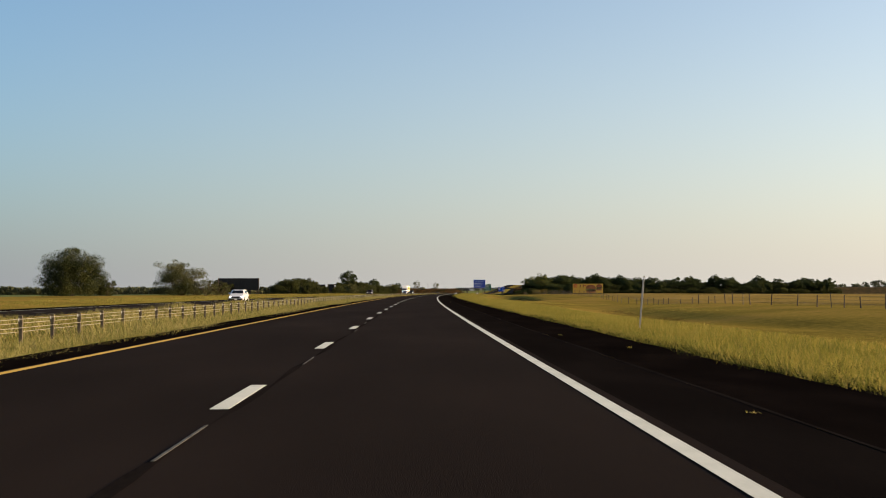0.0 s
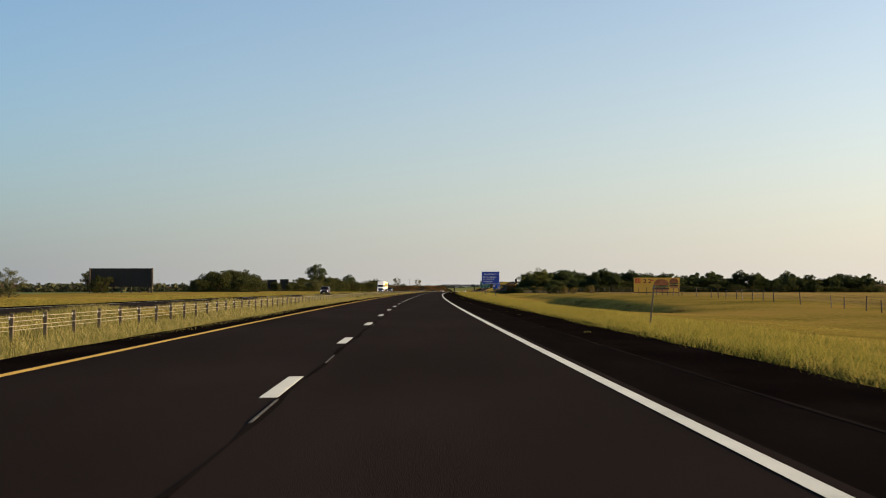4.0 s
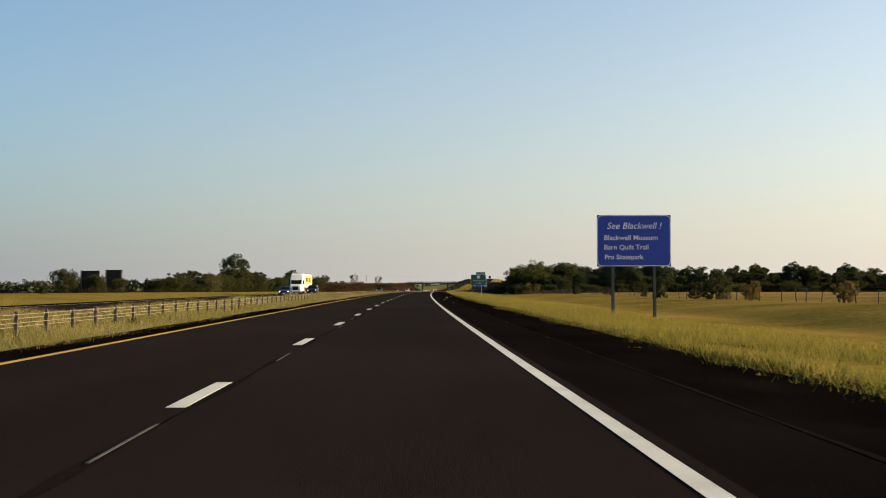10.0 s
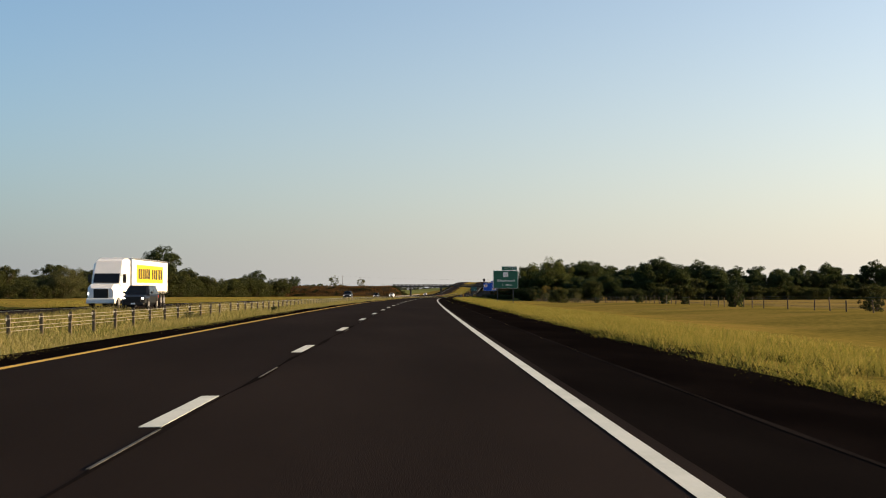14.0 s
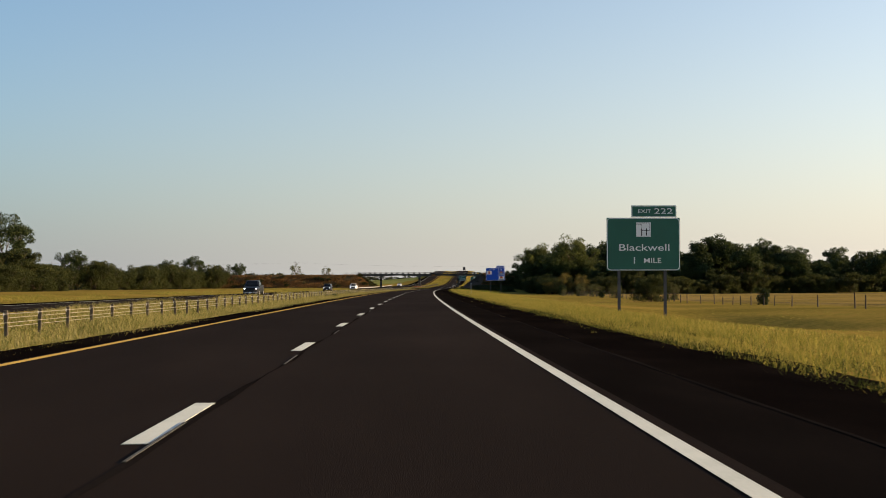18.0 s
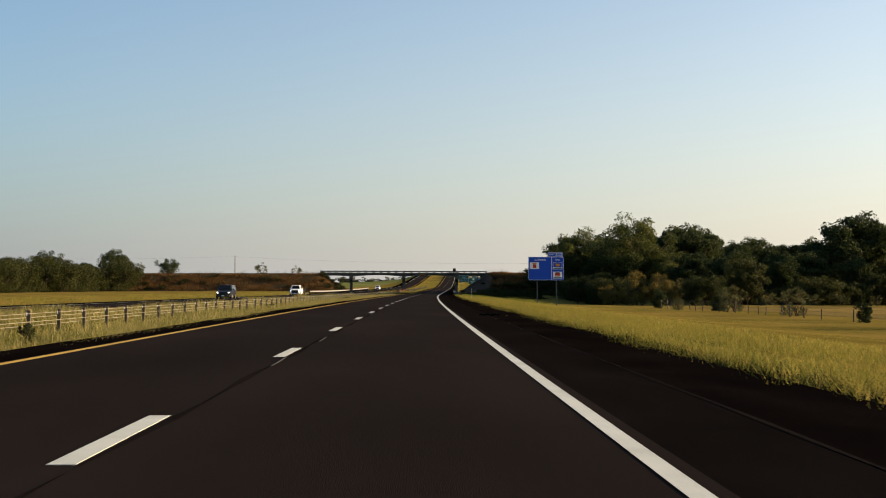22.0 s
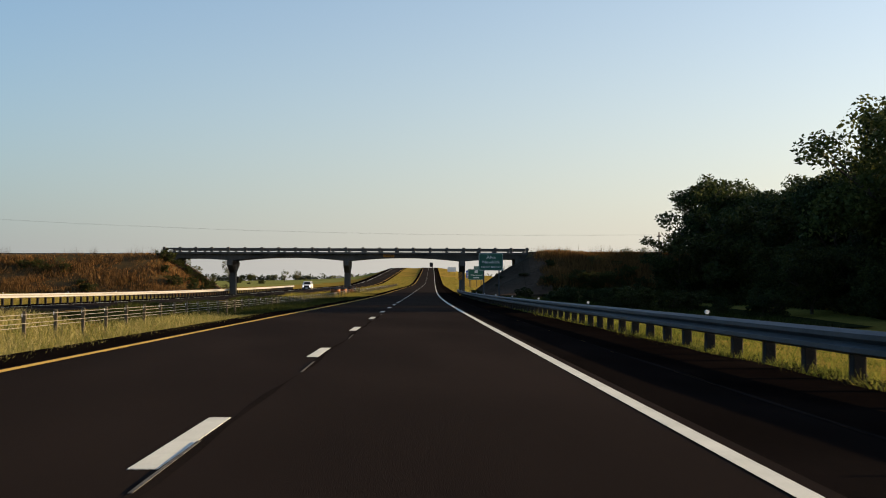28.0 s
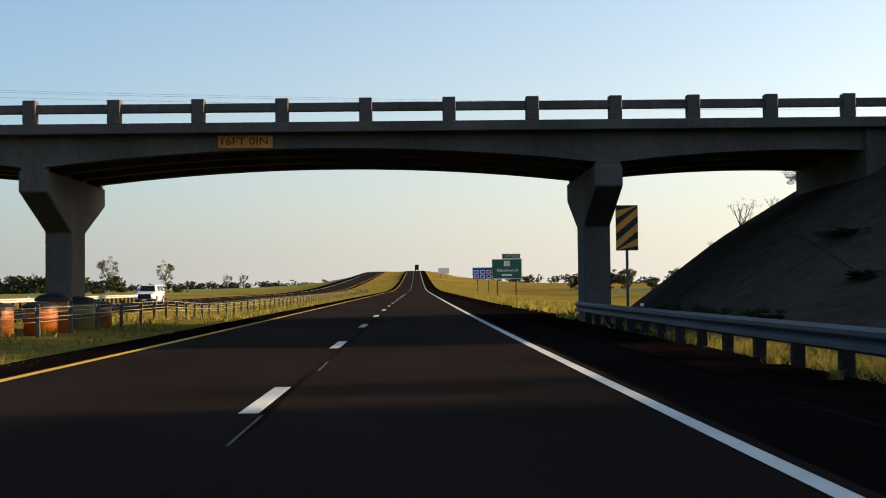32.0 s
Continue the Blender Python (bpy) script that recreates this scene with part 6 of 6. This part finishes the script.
            wheel(t, o * (hw - 0.08), y, r, 0.22)
    return t


SILVER = paint("silver_car_paint", (0.50, 0.52, 0.54))
NAVY = paint("blue_car_paint", (0.003, 0.008, 0.035))
DARKRED = paint("dark_red_car_paint", (0.018, 0.004, 0.005))
DARK = paint("near_black_car_paint", (0.004, 0.0045, 0.0055))
WHITECAR = paint("white_car_paint", (0.68, 0.68, 0.66))
TRUCKWHITE = shader("white_truck_paint", [(0.66, 0.66, 0.63), (0.74, 0.74, 0.70)], 0.6, 10, 0.45, bump=0.02)
TRUCKYELLOW = shader("yellow_truck_print", [(0.72, 0.50, 0.01), (0.80, 0.58, 0.02)], 0.6, 10, 0.5, bump=0)

car("sedan", "sedan", 181, -19.4, SILVER, "silver saloon car with lit headlamps on the oncoming carriageway")
car("suv", "suv", 464, -23.1, DARKRED, "dark red sport utility vehicle with lit headlamps")
car("sedan", "sedan", 601, -19.4, NAVY, "blue saloon car with lit headlamps on the oncoming carriageway")
car("suv", "suv", 645, -19.4, DARK, "near-black car with lit headlamps passing the lorry")
car("pickup", "pickup_truck", 857, -19.4, DARK, "black pickup truck with lit headlamps")
car("suv", "suv", 1003, -23.1, DARK, "black sport utility vehicle with lit headlamps")
car("pickup", "pickup_truck", 1080, -23.1, WHITECAR, "white pickup truck towing a dark trailer")
car("suv", "suv", 1327, -23.1, SILVER, "silver car far off beyond the overpass")


def utility_trailer(s, u):
    t = thing("utility_trailer", road_at(s, u, OPP), "dark low utility trailer loaded with machinery behind the pickup", "trailer")
    boxed("bed", BLACK, t, (-0.95, 0.95, 0, 4.0, 0.55, 0.68), 0.02)
    for x in (-0.93, 0.93):
        for y in (0.05, 1.3, 2.6, 3.95):
            boxed("stake", BLACK, t, (x - 0.03, x + 0.03, y - 0.03, y + 0.03, 0.68, 1.45))
        for z in (1.0, 1.4):
            boxed("side_rail", BLACK, t, (x - 0.02, x + 0.02, 0, 4.0, z - 0.04, z + 0.04))
        for y in (1.6, 2.5):
            wheel(t, x, y, 0.36)
    boxed("drawbar", BLACK, t, (-0.06, 0.06, -1.2, 0, 0.5, 0.6))
    boxed("engine_block", DARKRED, t, (-0.6, 0.5, 0.6, 1.7, 0.69, 1.55), 0.08)
    boxed("crate", WOOD, t, (-0.5, 0.7, 2.2, 3.5, 0.69, 1.35), 0.03)


utility_trailer(1087.2, -23.1)


def lorry(s, u):
    t = thing("semi_trailer_truck", road_at(s, u, OPP), "white articulated lorry with a yellow panel along its trailer", "truck")
    # tractor
    bm = bmesh.new()
    loft(bm, [ring(0.05, 0.95, 0.65, 1.55, 0.2), ring(0.35, 1.12, 0.55, 1.85, 0.25), ring(1.6, 1.18, 0.55, 1.92, 0.25), ring(1.75, 1.20, 0.55, 1.95, 0.25)])
    part("bonnet", bm, TRUCKWHITE, t)
    bm = bmesh.new()
    loft(bm, [ring(1.6, 1.18, 0.6, 1.95, 0.15), ring(1.98, 1.20, 0.6, 2.75, 0.15), ring(2.6, 1.22, 0.6, 3.75, 0.25), ring(3.4, 1.22, 0.6, 3.98, 0.25), ring(4.6, 1.22, 0.6, 4.02, 0.2)])
    part("cab", bm, TRUCKWHITE, t)
    bm = bmesh.new()
    vs = [(-1.02, 1.60, 1.99), (1.02, 1.60, 1.99), (1.0, 1.95, 2.72), (-1.0, 1.95, 2.72)]
    a = [bm.verts.new((x, y - 0.05, z + 0.03)) for x, y, z in vs]
    q = [bm.verts.new((x, y + 0.05, z - 0.03)) for x, y, z in vs]
    bm.faces.new(a)
    bm.faces.new(q[::-1])
    for i in range(4):
        bm.faces.new((a[i], a[(i + 1) % 4], q[(i + 1) % 4], q[i]))
    part("windscreen", bm, GLASS, t)
    for sd in (-1, 1):
        xs = sorted((sd * 1.205, sd * 1.225))
        boxed("side_window", GLASS, t, (*xs, 2.15, 2.95, 1.98, 2.66), 0.005)
        xm = sorted((sd * 1.30, sd * 1.52))
        boxed("mirror", BLACK, t, (*xm, 1.9, 2.02, 2.0, 2.7), 0.02)
        xh = sorted((sd * 0.70, sd * 1.08))
        boxed("headlight", LAMP, t, (*xh, 0.12, 0.30, 1.02, 1.22), 0.03)
    boxed("grille", BLACK, t, (-0.58, 0.58, -0.01, 0.14, 0.80, 1.50), 0.03)
    boxed("bumper", TRUCKWHITE, t, (-1.15, 1.15, -0.10, 0.30, 0.35, 0.75), 0.06)
    boxed("chassis", BLACK, t, (-0.45, 0.45, 1.0, 8.0, 0.70, 0.95))
    for x in (-1.0, 1.0):
        wheel(t, x, 1.2, 0.52, 0.30)
        for y in (5.6, 6.9, 16.8, 18.1):
            wheel(t, x, y, 0.52, 0.42)
    # trailer
    tr = boxed("trailer_box", TRUCKWHITE, t, (-1.29, 1.29, 5.0, 19.2, 1.15, 4.10), 0.03)
    for sd in (-1, 1):
        xs = sorted((sd * 1.291, sd * 1.302))
        pnl = boxed("yellow_panel", TRUCKYELLOW, tr, (*xs, 6.6, 17.0, 2.05, 3.55))
        y = 7.2
        k = 0
        while y < 16.4:
            wd = (0.55, 0.70, 0.45, 0.60)[k % 4]
            if k != 6:
                xb = sorted((sd * 1.301, sd * 1.310))
                boxed("print_bar", BLACK, pnl, (*xb, y, y + wd, 2.35, 3.25))
            y += wd + 0.17
            k += 1
        for zz in (1.25, 4.02):
            xr = sorted((sd * 1.285, sd * 1.31))
            boxed("edge_rail", CHROME, tr, (*xr, 5.0, 19.2, zz - 0.07, zz + 0.07))
    boxed("landing_gear", BLACK, t, (-0.6, 0.6, 8.6, 8.75, 0.25, 1.15))
    boxed("rear_guard", BLACK, t, (-1.1, 1.1, 19.1, 19.2, 0.5, 0.6))
    boxed("undercarriage", BLACK, t, (-0.55, 0.55, 15.8, 19.1, 0.75, 1.15))


lorry(650, -23.1)


def far_lorry(s, u):
    t = thing("box_truck", road_at(s, u), "dark rear of a lorry cresting the hill ahead", "truck")
    boxed("cargo_box", BLACK, t, (-1.28, 1.28, 0, 9, 1.1, 4.0), 0.04)
    boxed("cab", BLACK, t, (-1.2, 1.2, 9.2, 12, 0.8, 3.4), 0.1)
    for x in (-1.0, 1.0):
        boxed("tail_light", RED, t, (x - 0.1, x + 0.1, -0.03, 0.01, 1.15, 1.3))
        for y in (1.5, 2.8, 10.5):
            wheel(t, x, y, 0.5, 0.35)


far_lorry(2040, 1.9)

# ---- litter on the shoulder ----
TREAD = shader("torn_tread_rubber", [(0.002, 0.002, 0.002), (0.005, 0.0045, 0.0045)], 6, 40, 1.0, bump=0.2, spec=0.0)


def tyre_scrap(s, u, turn, k):
    t = thing("tyre_scrap", road_at(s, u, -0.012, turn), "torn black strip of tyre tread lying on the shoulder", "litter")
    bm = bmesh.new()
    secs = []
    for i in range(9):
        f = i / 8
        w = 0.12 * (0.5 + math.sin(math.pi * f) * 0.7)
        z = 0.02 + 0.05 * math.sin(math.pi * f * 2.2) ** 2
        x = (f - 0.5) * k
        y = 0.12 * math.sin(f * 4)
        secs.append([(x, y - w, z), (x, y, z + 0.05), (x, y + w, z), (x, y, z - 0.02)])
    loft(bm, secs)
    part("tread", bm, TREAD, t)


tyre_scrap(896.4, 4.88, 10, 0.54)
tyre_scrap(896.0, 5.2, 25, 0.38)
# loose clods and grass tufts on the shoulder
rng = np.random.default_rng(9)
_n = 60
_s = rng.uniform(40, 1060, _n)
_u = rng.uniform(4.6, 6.5, _n)
_lx, _ly = xy(_s, _u)
_c = np.stack([_lx, _ly, rz(_s) + 0.0], -1)
_l = np.repeat(_c, 9, 0) + rng.normal(size=(_n * 9, 3)) * np.array((0.05, 0.08, 0.0)) * np.repeat(rng.uniform(0.3, 1.5, _n), 9)[:, None]
_q = rng.uniform(0, 6.28, _n * 9)
_d = np.stack([np.cos(_q), np.sin(_q), np.zeros_like(_q)], -1) * 0.009
_tip = rng.normal(size=(_n * 9, 3)) * 0.016 + np.array((0, 0, 0.015))
_tip[:, 2] = np.abs(_tip[:, 2])
tagged(soup("shoulder_litter", np.stack([_l - _d, _l + _d, _l + _tip], 1), DRY), "scattered straw and grit on the dark shoulder", "litter", kind="stuff")


def grass_tuft(s, u, h, n):
    """A tuft of bent blades that grows through the shoulder."""
    r = np.random.default_rng(int(s * 10))
    t = thing("grass_tuft", road_at(s, u, -0.02), "small yellow-green grass tuft growing out of the shoulder", "grass", "tufts on the shoulder")
    a, b = r.uniform(0, 6.28, n), r.uniform(0.25, 1.0, n)
    base = np.stack([r.normal(size=n) * h * 0.3, r.normal(size=n) * h * 0.25, np.zeros(n)], -1)
    side = np.stack([np.cos(a + 1.57), np.sin(a + 1.57), np.zeros(n)], -1) * 0.010
    mid = base + np.stack([np.cos(a) * b * h * 0.35, np.sin(a) * b * h * 0.35, h * r.uniform(0.4, 0.75, n)], -1)
    tip = base + np.stack([np.cos(a) * b * h * 0.95, np.sin(a) * b * h * 0.95, h * r.uniform(0.45, 1.05, n)], -1)
    soup("blade_clump", np.concatenate([np.stack([base - side, base + side, mid], 1), np.stack([mid - side * 0.7, mid + side * 0.7, tip], 1)]), GRASS, t)


for s, u, h, n in ((521.4, 5.0, 0.19, 60), (521.0, 4.3, 0.06, 40), (505.6, 4.5, 0.08, 60), (540.7, 5.8, 0.12, 40), (702, 5.0, 0.10, 40), (896, 5.7, 0.06, 30), (1226, 6.3, 0.14, 60), (1229, 6.45, 0.2, 60), (672.6, 5.0, 0.08, 40), (153.9, 4.62, 0.05, 50), (60.5, 5.9, 0.05, 30), (148, 6.0, 0.06, 30)):
    grass_tuft(s, u, h, n)
